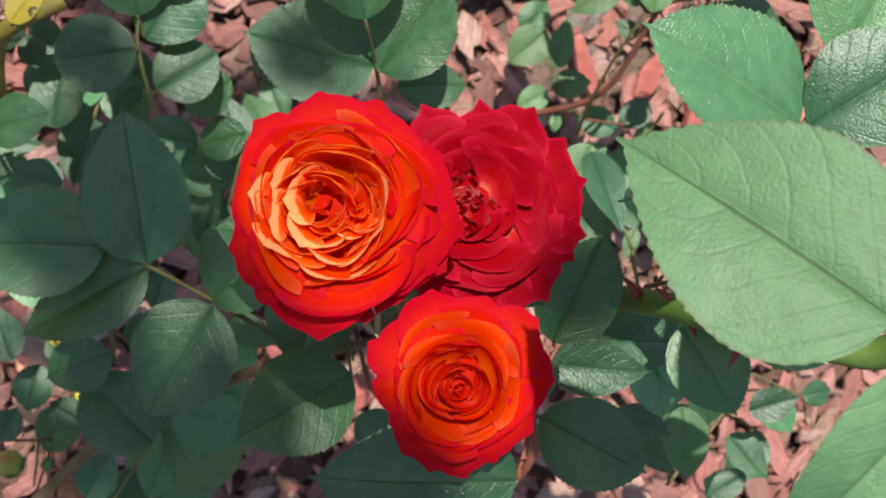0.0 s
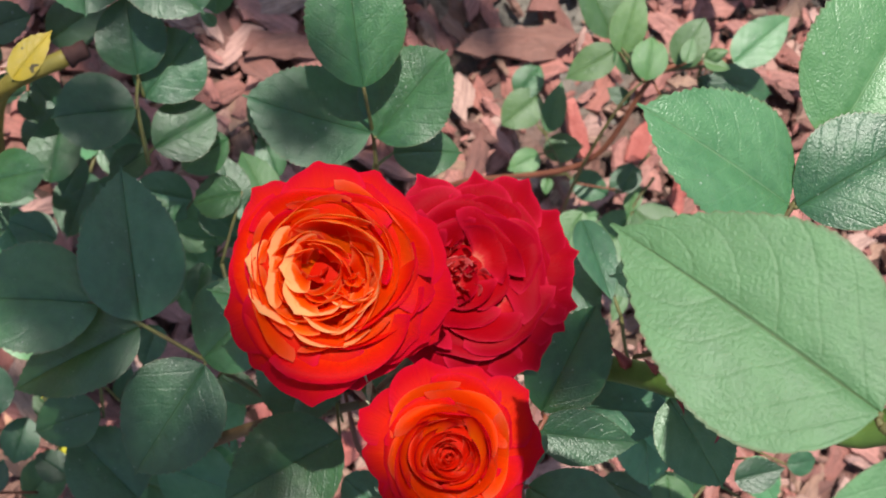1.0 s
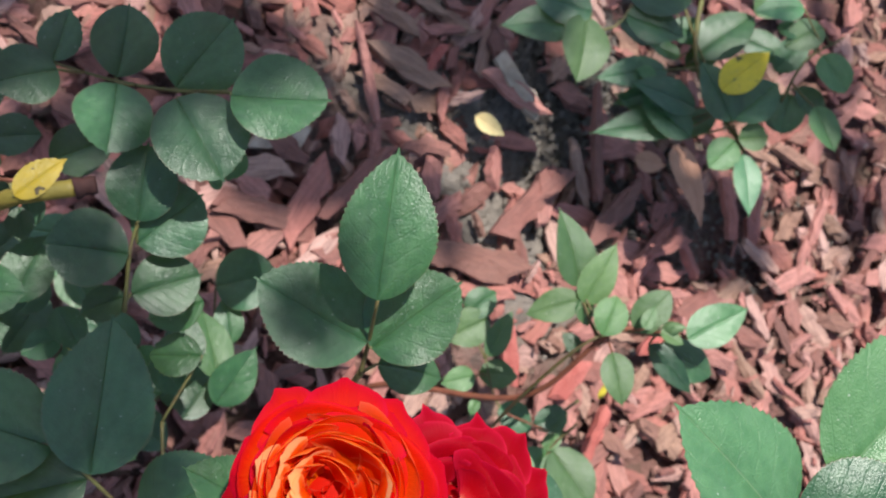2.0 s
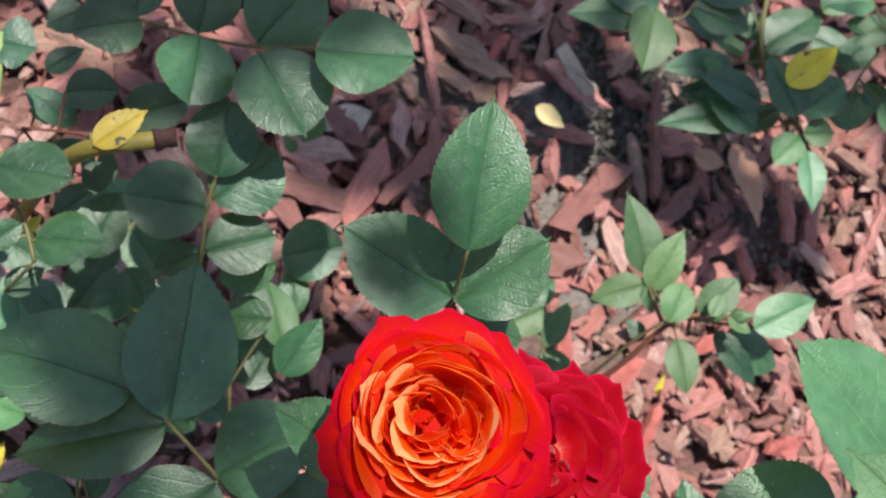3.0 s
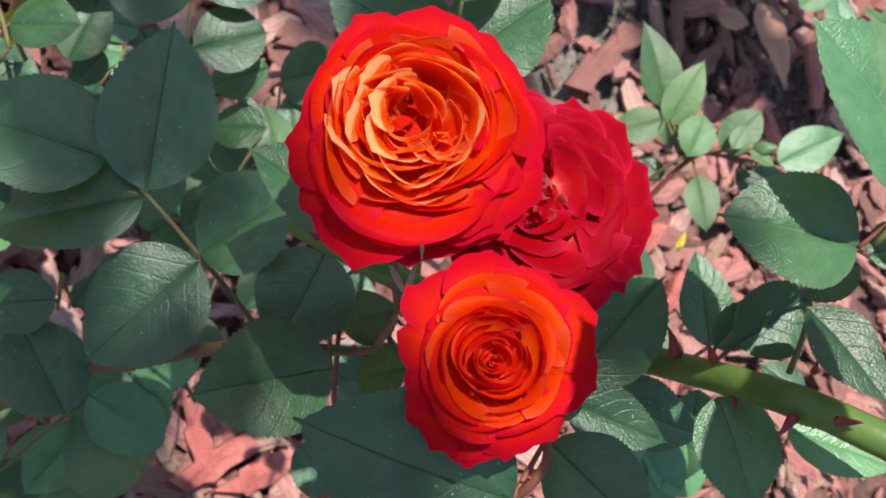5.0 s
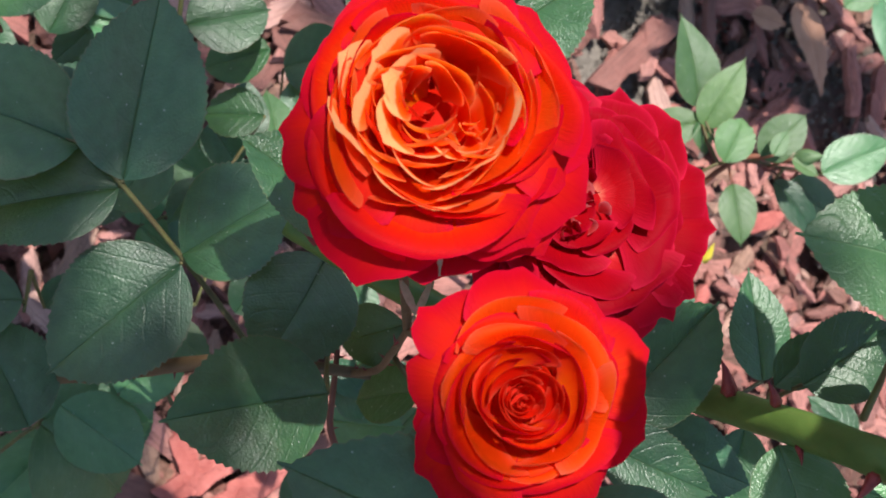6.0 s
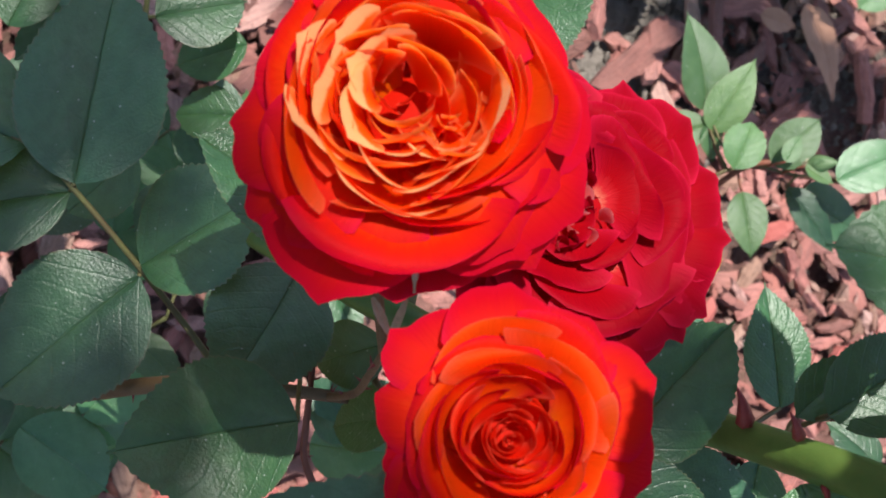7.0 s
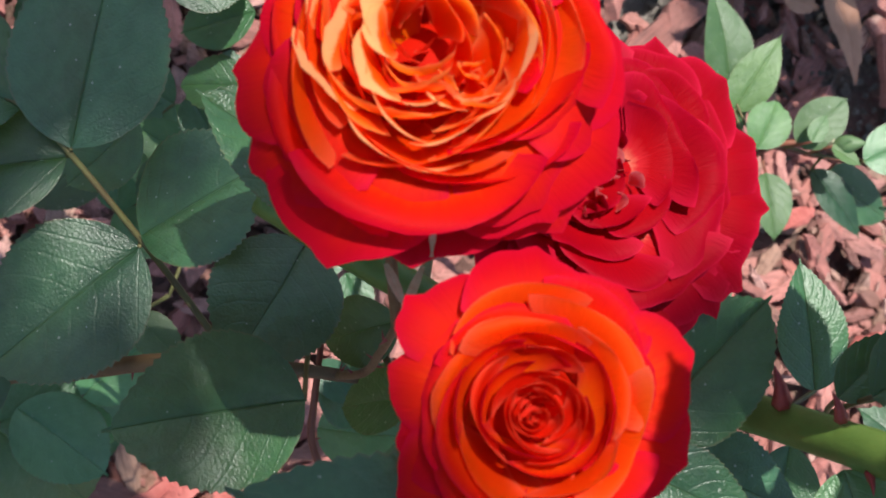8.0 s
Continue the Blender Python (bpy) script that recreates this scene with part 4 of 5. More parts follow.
spray(bush, '', [
    (-0.171, -0.075, 0.253), (-0.150, -0.093, 0.237)], [
    ((-0.249, -0.114, 0.217), (-0.267, -0.102, 0.212), 0.018, 0, LEAF),
    ((-0.221, -0.126, 0.142), (-0.247, -0.114, 0.135), 0.024, 0, LEAF_YOUNG),
    ((-0.139, -0.039, 0.230), (-0.130, -0.008, 0.234), 0.023, 0, LEAF),
    ((-0.278, 0.072, 0.184), (-0.261, 0.098, 0.190), 0.022, 0, LEAF),
    ((-0.231, 0.036, 0.227), (-0.248, 0.021, 0.222), 0.018, 0, LEAF),
    ((-0.199, 0.043, 0.154), (-0.220, 0.015, 0.147), 0.025, 0, LEAF),
    ((-0.260, 0.018, 0.219), (-0.288, 0.028, 0.211), 0.021, 0, LEAF),
    ((-0.172, 0.020, 0.223), (-0.199, 0.025, 0.215), 0.020, 0, LEAF_YOUNG),
])
spray(bush, 'withered brown leaves low in the bush', [
    (-0.277, -0.157, 0.145), (-0.274, -0.123, 0.147), (-0.279, -0.099, 0.147)], [
    ((-0.275, -0.103, 0.148), (-0.287, -0.082, 0.145), 0.008, 0, DRY_LEAF),
    ((-0.277, -0.109, 0.147), (-0.264, -0.089, 0.151), 0.007, 20, DRY_LEAF),
    ((-0.275, -0.120, 0.147), (-0.290, -0.103, 0.143), 0.009, -20, DRY_LEAF),
    ((-0.274, -0.131, 0.137), (-0.257, -0.111, 0.142), 0.008, 0, DRY_LEAF),
    ((-0.274, -0.122, 0.158), (-0.267, -0.082, 0.161), 0.008, 0, DRY_LEAF),
])
spray(bush, 'small yellow leaves low in the bush', [
    (-0.295, 0.047, 0.293), (-0.282, 0.036, 0.275)], [
    ((-0.296, 0.039, 0.303), (-0.291, 0.051, 0.305), 0.006, 0, LEAF_YELLOW),
    ((-0.231, 0.040, 0.227), (-0.223, 0.029, 0.230), 0.007, 0, LEAF_YELLOW),
    ((-0.291, 0.038, 0.283), (-0.289, 0.044, 0.284), 0.004, 0, LEAF_YELLOW),
    ((0.172, 0.109, 0.105), (0.175, 0.125, 0.107), 0.006, 25, LEAF_YELLOW),
])
spray(bush, '', [
    (-0.015, -0.054, 0.452), (-0.012, -0.040, 0.433), (-0.006, -0.024, 0.414)], [
    ((-0.019, -0.056, 0.461), (-0.010, -0.099, 0.452), 0.032, 0, LEAF_FRESH_LIT),
    ((-0.013, -0.099, 0.409), (0.011, -0.110, 0.416), 0.016, 0, LEAF),
    ((0.025, -0.099, 0.399), (0.032, -0.135, 0.390), 0.023, 0, LEAF_YOUNG),
    ((0.034, -0.083, 0.403), (0.042, -0.109, 0.394), 0.021, 0, LEAF),
    ((0.056, -0.101, 0.408), (0.079, -0.095, 0.415), 0.017, 0, LEAF),
    ((0.054, -0.131, 0.407), (0.036, -0.142, 0.401), 0.013, 0, LEAF),
    ((0.066, -0.117, 0.369), (0.085, -0.140, 0.374), 0.018, 0, LEAF),
    ((-0.024, 0.021, 0.410), (-0.018, -0.019, 0.432), 0.019, 0, LEAF),
    ((-0.014, -0.000, 0.413), (0.003, -0.015, 0.417), 0.016, 0, LEAF),
    ((-0.029, 0.007, 0.388), (-0.016, -0.028, 0.411), 0.026, 0, LEAF),
    ((-0.001, 0.031, 0.355), (-0.013, 0.010, 0.351), 0.020, 0, LEAF_YOUNG),
    ((-0.003, 0.018, 0.354), (-0.018, 0.006, 0.349), 0.016, 0, LEAF_YOUNG),
])
spray(bush, '', [
    (-0.255, -0.105, 0.174), (-0.259, -0.084, 0.174), (-0.271, -0.055, 0.182)], [
    ((-0.264, -0.073, 0.173), (-0.263, -0.054, 0.174), 0.009, 0, LEAF_YELLOW),
    ((-0.259, -0.084, 0.174), (-0.269, -0.068, 0.171), 0.013, 0, LEAF_YOUNG),
    ((-0.256, -0.096, 0.164), (-0.251, -0.078, 0.166), 0.013, 0, LEAF_YOUNG),
    ((-0.255, -0.102, 0.164), (-0.247, -0.107, 0.166), 0.007, 0, LEAF_YELLOW),
    ((-0.259, -0.077, 0.184), (-0.240, -0.090, 0.189), 0.014, 0, LEAF_YOUNG),
    ((-0.263, 0.070, 0.240), (-0.248, 0.060, 0.244), 0.009, 0, LEAF_YOUNG),
    ((-0.185, 0.124, 0.306), (-0.193, 0.131, 0.304), 0.007, 0, LEAF_YOUNG),
    ((-0.187, 0.143, 0.327), (-0.187, 0.125, 0.326), 0.017, 0, LEAF_YOUNG),
])
spray(bush, '', [
    (-0.167, -0.046, 0.284), (-0.168, -0.025, 0.285), (-0.176, 0.003, 0.284)], [
    ((-0.177, 0.066, 0.306), (-0.199, 0.051, 0.289), 0.023, 0, LEAF),
    ((-0.168, 0.040, 0.297), (-0.191, 0.034, 0.280), 0.023, 0, LEAF),
    ((-0.175, -0.057, 0.271), (-0.150, -0.070, 0.278), 0.017, 0, LEAF_YOUNG),
    ((-0.203, -0.105, 0.251), (-0.162, -0.119, 0.262), 0.036, 0, LEAF_FRESH_LIT),
    ((-0.112, -0.054, 0.320), (-0.092, -0.065, 0.326), 0.014, 0, LEAF),
])

spray(bush, 'dark lower leaves between the canes', [
    (0.118, -0.091, 0.300), (0.092, -0.122, 0.300), (0.064, -0.152, 0.300)], [
    ((-0.098, -0.076, 0.300), (-0.071, -0.070, 0.320), 0.027, 0, LEAF_FRESH_LIT),
    ((-0.066, -0.081, 0.280), (-0.060, -0.058, 0.300), 0.026, 0, LEAF),
    ((0.034, -0.105, 0.330), (0.053, -0.142, 0.330), 0.027, 0, LEAF),
    ((0.063, -0.085, 0.360), (0.060, -0.111, 0.360), 0.021, 0, LEAF),
    ((0.101, -0.097, 0.340), (0.119, -0.121, 0.340), 0.021, 0, LEAF_FRESH_LIT),
    ((0.119, -0.125, 0.310), (0.095, -0.149, 0.310), 0.025, 0, LEAF),
    ((0.049, -0.102, 0.350), (0.047, -0.140, 0.360), 0.024, 0, LEAF_FRESH_LIT),
    ((0.033, -0.107, 0.370), (0.005, -0.105, 0.370), 0.015, 0, LEAF_FRESH_LIT),
    ((0.117, -0.164, 0.280), (0.097, -0.153, 0.280), 0.023, 0, LEAF_FRESH_LIT),
    ((0.150, -0.105, 0.300), (0.169, -0.102, 0.300), 0.016, 0, LEAF),
])


low_rng = random.Random(19)
for x, y, z in ((-0.19, -0.115, 0.19), (-0.27, -0.01, 0.20), (-0.20, 0.02, 0.20), (-0.24, 0.07, 0.18), (-0.165, 0.015, 0.16)):
    turn = low_rng.uniform(0, 6.283)
    ahead, aside = Vector((math.cos(turn), math.sin(turn), 0.1)), Vector((-math.sin(turn), math.cos(turn), 0.05))
    joints = [Vector((x, y, z)) + ahead * d for d in (-0.03, -0.012, 0.010)]
    blades = [(joints[2], joints[2] + ahead * 0.042, 0.031)]
    for joint in joints[:2]:
        for side in (1, -1):
            blades.append((joint, joint + (aside * side + ahead * 0.45).normalized() * low_rng.uniform(0.030, 0.038), low_rng.uniform(0.024, 0.030)))
    spray(bush, "pale green five-leaflet rose leaf low in the bush", joints, [(a, b, w, 0, LEAF_FRESH_LIT if low_rng.random() < 0.65 else LEAF) for a, b, w in blades])


def bud(plant, at, way, size, label, material):
    """A closed bud on a green cup, wrapped by sepals."""
    rng = random.Random(4)
    base = bloom_base(plant, at, way, label, size)
    profile = [(0.20, -0.5), (0.34, -0.25), (0.38, 0.0), (0.33, 0.28), (0.20, 0.55), (0.06, 0.75), (0.01, 0.78)]
    verts = [(size * r * (1 + 0.12 * math.sin(3 * a + 4 * z)) * math.cos(a), size * r * math.sin(a), size * z) for r, z in profile for a in (k * math.pi / 6 for k in range(12))]
    faces = [(i * 12 + k, i * 12 + (k + 1) % 12, i * 12 + 12 + (k + 1) % 12, i * 12 + 12 + k) for i in range(6) for k in range(12)]
    part("petal", mesh_of("petal", verts, faces, material, [(0.5, i / 6) for i in range(7) for k in range(12)]), base)
    for k in range(4):
        part("sepal", petal_mesh(rng, k * 1.6, 0.5, (0.22 * size, -0.5 * size), (0.46 * size, -0.2 * size), (0.38 * size, 0.2 * size), -0.1 * size, LEAF_YOUNG, 0.05, 0.3, rows=5, cols=6), base)


bud(bush, (-0.288, -0.136, 0.205), (-0.2, 0.3, 0.9), 0.020, "small closed bud in yellow-green and red", BUD)
bud(bush, (-0.268, -0.139, 0.190), (0.2, 0.3, 0.9), 0.010, "small green bud", LEAF_YOUNG)
bud(shoot, (0.121, 0.140, 0.268), (0.6, 0.2, 0.8), 0.012, "small green bud on the shoot", LEAF_YOUNG)

# stalks under the blooms
JOINT = (-0.146, -0.056, 0.508)
cane(bush, [(-0.170, -0.017, 0.547), (-0.163, -0.039, 0.535), JOINT], (0.0012, 0.0014), CANE_BROWN, "", 0)
cane(bush, [(-0.134, -0.075, 0.561), (-0.137, -0.061, 0.532), JOINT], (0.0015, 0.0016), CANE_BROWN, "", 0)
cane(bush, [(-0.111, -0.014, 0.520), (-0.119, -0.031, 0.507), JOINT], (0.0012, 0.0014), CANE_BROWN, "", 0)
cane(bush, [JOINT, (-0.136, -0.059, 0.470), (-0.129, -0.063, 0.435), (-0.137, -0.066, 0.407)], (0.0010, 0.0014), CANE_BROWN, "brown flower stalk with fine bristles", 10, 0.0025, 9)
# blooms
FACE = (-0.27, -0.03, 0.96)
O, M, I, P, K, C, EYE = PETAL_OUTER, PETAL_MIDDLE, PETAL_INNER, PETAL_SUNLIT, PETAL_CORE, PETAL_CRIMSON, PETAL_EYE
full_bloom = bloom(
    bush, (-0.175, -0.019, 0.577), FACE, 0.0319, "full orange-red rose bloom, its inner petals painted paler where sunlit", 3,
    [(288, 1.02, 34, -0.34, 0.16, 0.05, C), (330, 1.02, 34, -0.34, 0.20, 0.05, O), (232, 1.04, 30, -0.30, 0.22, 0.05, O), (122, 1.06, 24, -0.22, 0.2, 0.05, C),
     (252, 1.14, 33, -0.22, 0.26, 0.06, O), (322, 1.00, 27, -0.22, 0.26, 0.06, O), (352, 1.06, 34, -0.22, 0.28, 0.05, O), (32, 1.04, 34, -0.18, 0.28, 0.05, O),
     (64, 1.07, 32, -0.12, 0.26, 0.06, O), (100, 1.14, 26, -0.06, 0.22, 0.04, O), (138, 1.18, 22, -0.10, 0.20, 0.03, O), (166, 1.05, 32, -0.12, 0.26, 0.05, O), (202, 1.10, 26, -0.14, 0.26, 0.05, O), (185, 1.06, 30, -0.16, 0.26, 0.05, O), (226, 1.08, 30, -0.18, 0.26, 0.05, O),
     (262, 0.90, 30, -0.08, 0.24, 0.07, O), (326, 0.90, 32, -0.10, 0.26, 0.07, O), (18, 0.92, 40, -0.08, 0.28, 0.06, O), (84, 0.93, 36, 0.00, 0.24, 0.05, O), (150, 0.92, 38, 0.0, 0.22, 0.06, O), (222, 0.94, 36, -0.04, 0.24, 0.07, O)],
    [(6, 0.83, 0.06, 0.84, 0.06, 0.30, -0.36, 44, (O,), 0.06, 0.06), (6, 0.75, 0.12, 0.80, 0.06, 0.36, -0.30, 42, (O, M), 0.07, 0.05),
     (6, 0.67, 0.17, 0.73, 0.08, 0.38, -0.22, 42, (M, O), 0.08, 0.04), (6, 0.58, 0.20, 0.65, 0.08, 0.38, -0.16, 42, (M, I), 0.08, 0.03),
     (6, 0.49, 0.22, 0.56, 0.08, 0.34, -0.12, 42, (I, M), 0.09, 0.02), (6, 0.40, 0.23, 0.47, 0.08, 0.30, -0.10, 42, (I, I, M), 0.09, 0.01),
     (6, 0.31, 0.22, 0.37, 0.07, 0.22, -0.08, 44, (I, M), 0.10, 0.01), (5, 0.22, 0.19, 0.27, 0.05, 0.14, -0.08, 50, (I, M), 0.10, 0.0), (3, 0.15, 0.05, 0.17, -0.03, 0.10, -0.16, 40, (K, M), 0.08, 0.0)],
    (-0.24, 0.17), 0.05, 0.12, 0.08, -0.20, PETAL_CORE, 0.13)
fold_rng = random.Random(21)
# nested small petals beside the eye of the bloom, open to the north-east
for k in range(9):
    far = 0.12 + 0.034 * k
    fold(full_bloom, fold_rng, (0.14 + fold_rng.uniform(-0.04, 0.04), 0.12 + fold_rng.uniform(-0.05, 0.05), 0.0), radians(285) + fold_rng.uniform(-0.75, 0.75), far, fold_rng.uniform(0.20, 0.25), 0.0325, fold_rng.choice((I, P)), fold_rng.uniform(0.35, 0.6))
# petals round the eye, sunlight painted pale along their edges; those to the west lean out and show their inner faces
for deg, rad, half, top in ((166, 0.32, 32, 0.26), (194, 0.23, 36, 0.26), (150, 0.47, 26, 0.24), (188, 0.50, 26, 0.22), (216, 0.60, 24, 0.17), (170, 0.62, 20, 0.17), (250, 0.47, 32, 0.24), (300, 0.52, 26, 0.21), (228, 0.36, 34, 0.26), (288, 0.69, 20, 0.15), (270, 0.34, 30, 0.24), (130, 0.38, 28, 0.24), (262, 0.60, 24, 0.2), (330, 0.46, 24, 0.22), (20, 0.50, 26, 0.22)):
    lean = 0.075 if 140 < deg < 230 else 0.015
    me = petal_mesh(fold_rng, radians(deg), radians(half), ((rad - 0.06) * 0.0325, (top - 0.24) * 0.0325), ((rad + 0.005 - 0.3 * lean) * 0.0325, (top - 0.10) * 0.0325), ((rad + 0.02 + lean) * 0.0325, (top + 0.015) * 0.0325), 0.0, P, 0.06, 0.10, (-0.0030 + fold_rng.gauss(0, 0.0007), 0.0022 + fold_rng.gauss(0, 0.0007)), 8, 18, swirl=fold_rng.uniform(-0.2, 0.2))
    part("petal", me, full_bloom)
open_bloom = bloom(
    bush, (-0.118, -0.015, 0.541), (-0.12, 0.0, 0.96), 0.0346, "crimson fully open rose bloom behind the orange one", 8,
    [(122, 1.10, 20, -0.05, 0.16, 0.03, C), (90, 0.98, 26, -0.04, 0.18, 0.04, C), (64, 1.06, 24, -0.08, 0.2, 0.03, C), (34, 1.03, 22, -0.12, 0.22, 0.03, C), (14, 1.06, 20, -0.12, 0.22, 0.03, C), (352, 1.04, 22, -0.14, 0.24, 0.03, C),
     (330, 1.0, 24, -0.14, 0.24, 0.03, C), (304, 1.06, 26, -0.16, 0.24, 0.04, C), (276, 1.04, 28, -0.16, 0.24, 0.04, C), (244, 1.0, 32, -0.14, 0.24, 0.04, C), (200, 0.96, 34, -0.1, 0.2, 0.04, C), (156, 1.0, 30, -0.06, 0.2, 0.04, C)],
    [(6, 0.92, 0.0, 0.72, 0.10, 0.25, -0.30, 44, (C,), 0.07, 0.03), (5, 0.82, 0.05, 0.70, 0.11, 0.27, -0.24, 46, (C,), 0.08, 0.03), (5, 0.70, 0.09, 0.64, 0.12, 0.26, -0.18, 48, (C,), 0.10, 0.03),
     (5, 0.57, 0.11, 0.55, 0.12, 0.22, -0.12, 46, (C,), 0.12, 0.02), (4, 0.44, 0.12, 0.44, 0.11, 0.16, -0.06, 50, (C,), 0.14, 0.02), (4, 0.30, 0.12, 0.32, 0.10, 0.12, -0.03, 50, (C, EYE), 0.18, 0.01)],
    (-0.40, 0.08), 0.06, 0.08, 0.17, -0.01, PETAL_CRIMSON, 0.16)
# crumpled little petals in the open eye
for k in range(34):
    way, far = fold_rng.uniform(0, 6.283), 0.26 * fold_rng.random() ** 0.6
    fold(open_bloom, fold_rng, (-0.22 + far * math.cos(way), 0.06 + 1.3 * far * math.sin(way), 0.02), fold_rng.uniform(0, 6.283), fold_rng.uniform(0.05, 0.10), fold_rng.uniform(0.12, 0.22), 0.0346, fold_rng.choice((C, EYE)), 1.0)
small_bloom = bloom(
    bush, (-0.140, -0.072, 0.583), FACE, 0.0252, "smaller orange-red rose bloom with a spiral centre", 5,
    [(150, 1.16, 24, -0.16, 0.22, 0.04, O), (256, 1.12, 24, -0.26, 0.22, 0.04, O), (276, 1.10, 24, -0.26, 0.22, 0.04, O), (112, 1.10, 32, -0.10, 0.24, 0.05, O), (76, 1.08, 30, -0.10, 0.24, 0.05, O), (36, 1.16, 30, -0.12, 0.26, 0.05, O), (4, 1.10, 30, -0.18, 0.28, 0.05, O),
     (324, 0.98, 32, -0.20, 0.28, 0.06, O), (294, 0.98, 30, -0.2, 0.26, 0.06, O), (238, 1.04, 32, -0.2, 0.26, 0.06, O), (208, 0.95, 34, -0.18, 0.26, 0.06, O), (176, 0.98, 32, -0.14, 0.24, 0.05, O)],
    [(6, 0.86, 0.02, 0.78, 0.08, 0.25, -0.40, 44, (O,), 0.06, 0.06), (5, 0.76, 0.10, 0.76, 0.10, 0.28, -0.36, 48, (O, M), 0.07, 0.06), (5, 0.65, 0.15, 0.70, 0.10, 0.32, -0.28, 46, (M, O), 0.08, 0.05),
     (5, 0.55, 0.19, 0.62, 0.10, 0.32, -0.20, 46, (M, O), 0.08, 0.04), (4, 0.46, 0.20, 0.52, 0.10, 0.28, -0.16, 54, (O, K), 0.09, 0.03), (4, 0.38, 0.20, 0.43, 0.10, 0.24, -0.12, 54, (K, O), 0.09, 0.02),
     (4, 0.30, 0.20, 0.34, 0.08, 0.19, -0.10, 58, (K,), 0.09, 0.02), (3, 0.23, 0.20, 0.27, 0.08, 0.14, -0.08, 68, (K,), 0.09, 0.01), (3, 0.16, 0.19, 0.19, 0.08, 0.09, -0.06, 72, (K,), 0.08, 0.01), (2, 0.10, 0.18, 0.12, 0.06, 0.05, -0.05, 95, (K,), 0.06, 0.0), (2, 0.05, 0.17, 0.06, 0.05, 0.02, -0.04, 110, (K,), 0.04, 0.0)],
    (0.0, 0.0), 0.028, 0.10, 0.08, -0.05, PETAL_CORE, 0.10)


def sepal(base_bloom, at, tip, width):
    me = leaf_mesh((Vector(tip) - Vector(at)).length, width, leaf_rng, SEPAL, 5, 0.3, 0.3)
    m = base_bloom.matrix_basis.inverted() @ towards(at, tip, FACING)
    part("sepal", me, base_bloom, "pale narrow sepal", m)


sepal(full_bloom, (-0.1686, -0.0397, 0.5740), (-0.1630, -0.0500, 0.5690), 0.0018)
sepal(full_bloom, (-0.164, -0.050, 0.545), (-0.157, -0.058, 0.547), 0.0022)
sepal(small_bloom, (-0.134, -0.049, 0.580), (-0.131, -0.047, 0.584), 0.0013)
sepal(full_bloom, (-0.157, -0.048, 0.547), (-0.155, -0.059, 0.537), 0.002)
sepal(small_bloom, (-0.164, -0.044, 0.566), (-0.162, -0.048, 0.567), 0.0013)


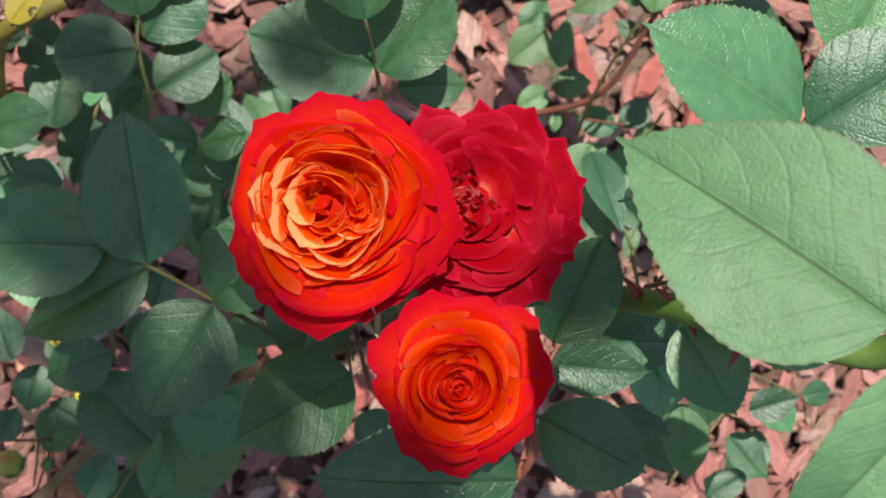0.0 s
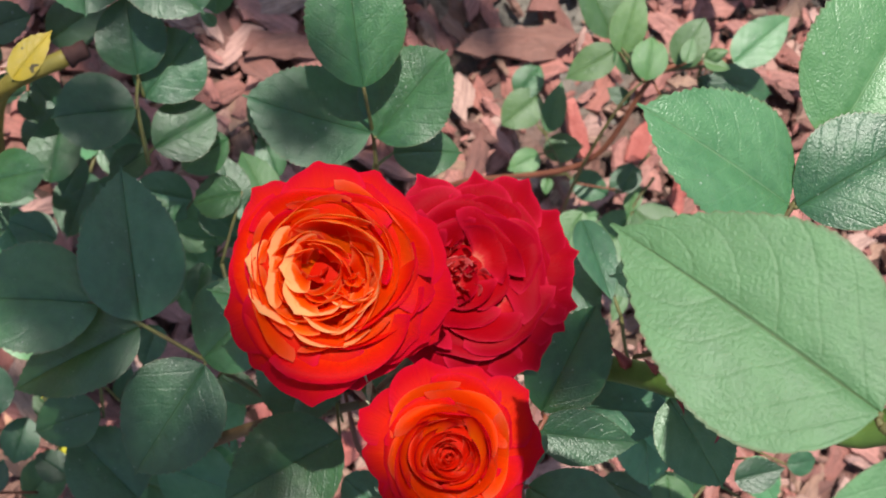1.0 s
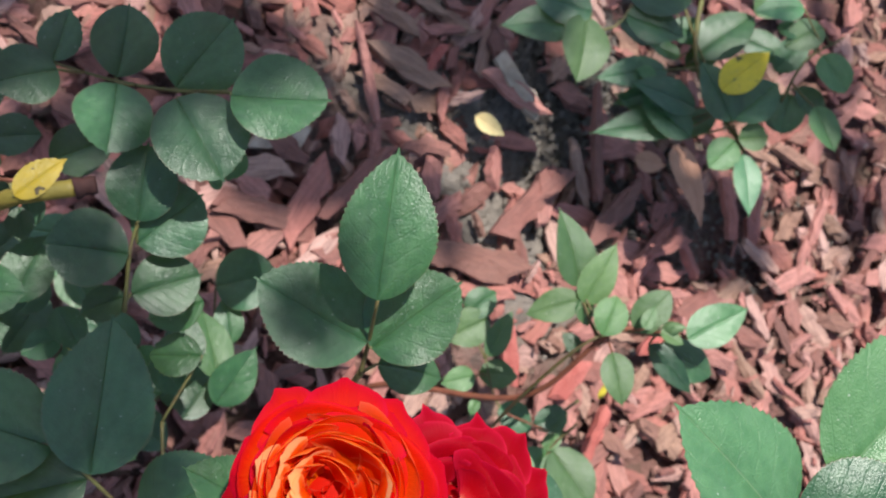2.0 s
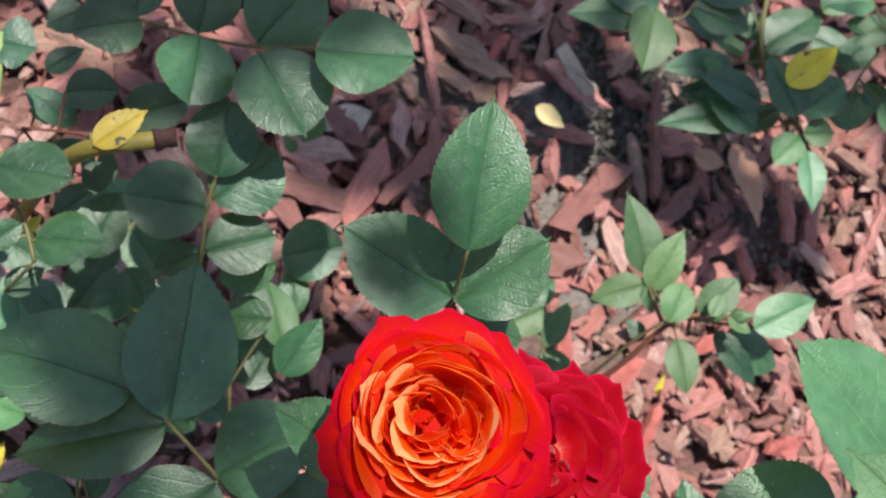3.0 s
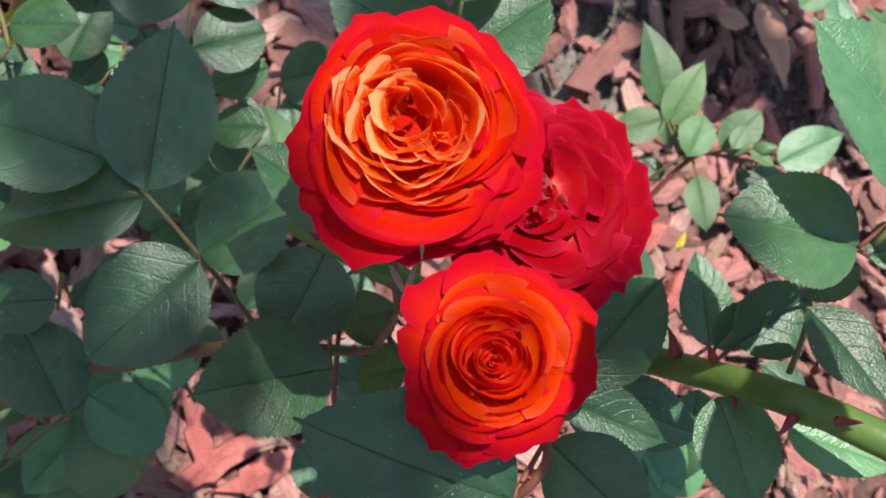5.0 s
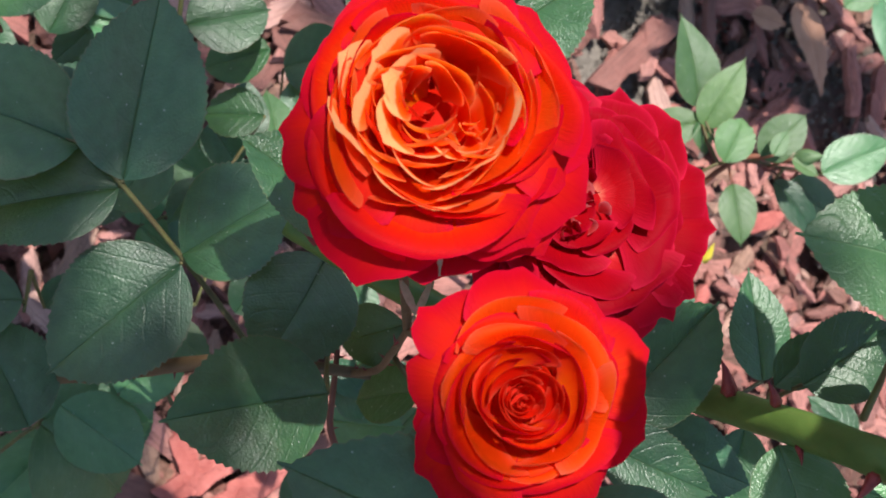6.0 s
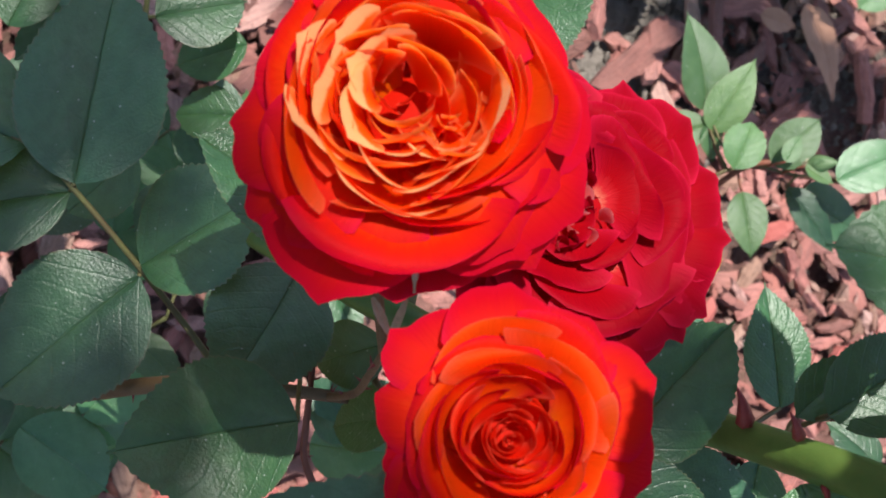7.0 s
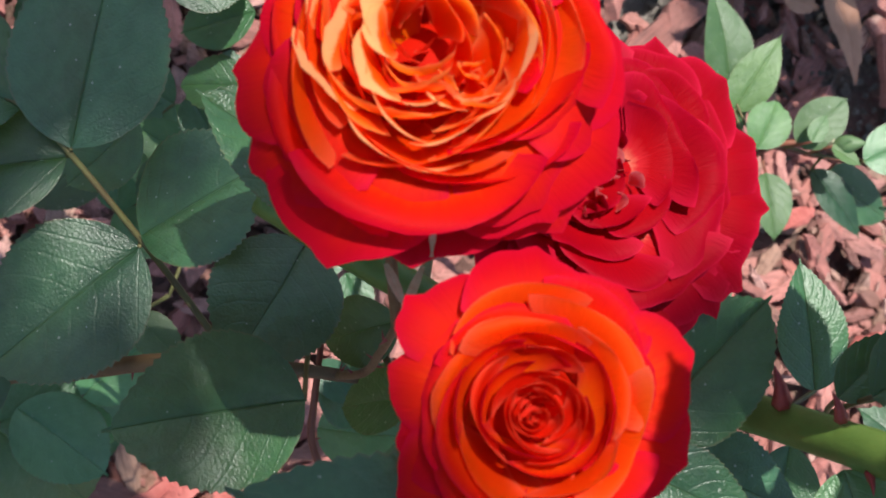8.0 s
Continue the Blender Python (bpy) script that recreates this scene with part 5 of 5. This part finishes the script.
def added_shade_tree():
    """An unseen tree added beside the bed, so that its crown shades part of it."""
    rng = random.Random(31)
    tree = thing("tree", "unseen tree added to shade parts of the rose bed", "tree", (-2.3, 2.9, 0))
    v, f = tube([(-2.3, 2.9, 0), (-2.25, 2.85, 1.2), (-2.1, 2.7, 2.6), (-2.0, 2.6, 3.6)], (0.13, 0.05), 12, 6, 0.05, rng)
    part("trunk", mesh_of("trunk", v, f, TREE_BARK), tree)
    limbs = [tube([(-2.15, 2.75, 2.2), (-1.3, 2.1, 2.5), (-0.6, 1.3, 2.55)], (0.045, 0.012), 8, 5), tube([(-2.2, 2.8, 1.9), (-1.3, 1.3, 2.3), (-0.9, 0.7, 2.45)], (0.045, 0.012), 8, 5), tube([(-2.1, 2.7, 2.6), (-1.0, 2.4, 2.7), (0.0, 1.8, 2.6)], (0.04, 0.01), 8, 5)]
    for limb in limbs:
        part("limb", mesh_of("limb", *limb, TREE_BARK), tree)
    verts, faces = [], []
    edge = [(-0.9, 0.05), (-0.32, 0.03), (-0.28, -0.035), (-0.24, -0.086), (-0.15, -0.10), (-0.06, -0.02), (0.15, 0.02), (0.26, 0.15), (0.33, 0.42), (0.45, 0.9)]
    # holes left in the crown so that sun reaches chosen leaves and ground
    openings = (((-0.252, -0.027), 0.060), ((-0.112, -0.014), 0.035), ((-0.240, -0.105), 0.03), ((-0.236, -0.014), 0.04), ((-0.061, -0.094), 0.05), ((-0.221, -0.044), 0.035), ((-0.111, -0.025), 0.035), ((-0.075, -0.119), 0.05), ((-0.141, -0.010), 0.050), ((-0.131, -0.036), 0.02), ((-0.100, -0.014), 0.02), ((-0.125, -0.178), 0.025), ((-0.115, -0.138), 0.02), ((-0.216, -0.153), 0.03), ((-0.206, -0.046), 0.035), ((-0.096, -0.055), 0.045), ((-0.231, -0.095), 0.035), ((-0.094, 0.032), 0.03), ((0.110, 0.318), 0.035))
    # tight leaf clusters added to shade chosen spots of bush and bed
    dense = (((0.027, -0.203), 0.012, 0.011), ((-0.095, -0.230), 0.022, 0.012), ((-0.075, -0.082), 0.014, 0.012), ((-0.113, -0.150), 0.012, 0.011), ((-0.178, -0.034), 0.016, 0.013), ((-0.166, 0.012), 0.008, 0.010), ((-0.055, -0.283), 0.026, 0.016), ((0.000, 0.360), 0.045, 0.024), ((0.058, 0.405), 0.040, 0.024), ((0.315, 0.300), 0.050, 0.022))
    for k in range(10000):
        y = rng.uniform(-0.7, 1.2)
        right = float(np.interp(y, [e[0] for e in edge], [e[1] for e in edge]))
        x = right - rng.random() ** 1.5 * 1.3 - 0.02
        gap = noise.noise((x * 9, y * 9, 2.2))
        if k >= 9000:
            (gx, gy), gr, small = dense[k % len(dense)]
            way, far = rng.uniform(0, 6.283), gr * rng.random() ** 0.5
            x, y, gap = gx + far * math.cos(way), gy + far * math.sin(way), -1.0
        elif any((x - gx) ** 2 + (y - gy) ** 2 < (gr * (1 + 0.5 * gap)) ** 2 for (gx, gy), gr in openings):
            continue
        if k < 9000 and gap > (-0.1 if y < -0.21 and x < -0.14 else 0.0 if y > 0.3 or x < -0.26 else 0.06 if y > 0.08 else 0.22 if y > -0.05 else 0.7):
            continue
        if k < 9000 and y > 0.12 and rng.random() < 0.45:
            continue
        h = 2.5 + rng.gauss(0, 0.12)
        p = Vector((x + SUN_FROM.x / SUN_FROM.z * h, y + SUN_FROM.y / SUN_FROM.z * h, h))
        m = Matrix.Translation(p) @ pose(0, 0, 0, rng.gauss(0, 30), rng.gauss(0, 30), rng.uniform(0, 360))
        size = rng.uniform(0.025, 0.045) if k < 9000 else small
        n = len(verts)
        verts += [m @ Vector(q) for q in ((0, -size, 0), (size * 0.5, -size * 0.2, 0.004), (size * 0.35, size * 0.5, 0), (0, size, -0.004), (-size * 0.35, size * 0.5, 0), (-size * 0.5, -size * 0.2, 0.004))]
        faces += [(n, n + 1, n + 2, n + 3), (n, n + 3, n + 4, n + 5)]
    crown = part("crown", mesh_of("crown", verts, faces, LEAF, [(0.3, 0.5)] * len(verts)), tree)
    tagged(crown, kind="stuff")


added_shade_tree()
chip_rng = random.Random(77)
for (x, y), turn, length, width in (
    ((0.080, 0.201), -4, 0.092, 0.034), ((0.121, 0.263), 52, 0.075, 0.026), ((0.169, 0.332), 97, 0.11, 0.010), ((0.085, 0.348), -25, 0.062, 0.018),
    ((0.200, 0.280), 50, 0.075, 0.020), ((0.310, 0.321), 105, 0.055, 0.014), ((-0.042, 0.317), 110, 0.075, 0.010), ((-0.009, 0.336), -20, 0.07, 0.022),
    ((-0.095, 0.241), 150, 0.05, 0.02), ((-0.108, 0.214), 15, 0.05, 0.022), ((0.021, 0.277), 5, 0.04, 0.016), ((0.368, 0.388), -15, 0.05, 0.014),
    ((-0.115, 0.204), -30, 0.05, 0.022), ((-0.105, 0.185), -5, 0.05, 0.02), ((-0.261, -0.024), 40, 0.05, 0.024)):
    lay_chip(chip_rng, x, y, turn + 8, length, width)
lay_chip(chip_rng, *(-0.086, -0.123), 46, 0.060, 0.022, "red wood chip", CHIP_RED)
lay_chip(chip_rng, *(-0.102, -0.105), 118, 0.050, 0.016, "red wood chip", CHIP_RED)
lay_chip(chip_rng, *(-0.051, -0.118), 50, 0.052, 0.022, "red wood chip", CHIP_RED)
lay_chip(chip_rng, *(0.191, 0.129), 60, 0.045, 0.02, "red wood chip", CHIP_RED)
lay_chip(chip_rng, *(0.134, 0.135), 110, 0.05, 0.014, "red wood chip", CHIP_RED)
lay_chip(chip_rng, *(0.226, 0.094), 75, 0.05, 0.012, "red wood chip", CHIP_RED)
lay_chip(chip_rng, *(0.008, 0.349), 70, 0.03, 0.01, "red wood chip", CHIP_RED)
lay_chip(chip_rng, *(0.359, 0.121), 20, 0.035, 0.018, "red wood chip", CHIP_RED)
lay_chip(chip_rng, *(0.265, 0.183), 35, 0.035, 0.016, "red wood chip", CHIP_RED)
lay_chip(chip_rng, *(0.086, 0.354), -38, 0.056, 0.021, "pale weathered block of wood", CHIP_PALE)
lay_chip(chip_rng, *(-0.096, 0.245), 20, 0.045, 0.03, "pale grey curled bark", CHIP_PALE)
lay_chip(chip_rng, *(0.255, 0.266), 40, 0.04, 0.014)
lay_chip(chip_rng, *(-0.064, 0.203), 75, 0.06, 0.024)
lay_chip(chip_rng, *(-0.095, 0.182), 5, 0.06, 0.022)
lay_chip(chip_rng, *(-0.028, 0.231), 62, 0.075, 0.018)


def fallen_leaf(at, tip, width, material, label):
    a, b = Vector((*at, 0.036)), Vector((*tip, 0.034))
    ob = new("fallen_leaf", leaf_mesh((b - a).length, width, leaf_rng, material, 6, 0.3, 0.25))
    ob.matrix_world = towards(a, b, (0.1, -0.1, 1))
    tagged(ob, label, "leaf")


fallen_leaf((0.230, 0.349), (0.274, 0.288), 0.028, DRY_LEAF, "dry curled brown leaf lying on the mulch")
fallen_leaf((0.047, 0.309), (0.076, 0.303), 0.016, FADED, "small pale yellow leaf lying on the soil")
fallen_leaf((0.196, 0.324), (0.228, 0.329), 0.018, DRY_LEAF, "small brown leaf lying on the soil")
chips()
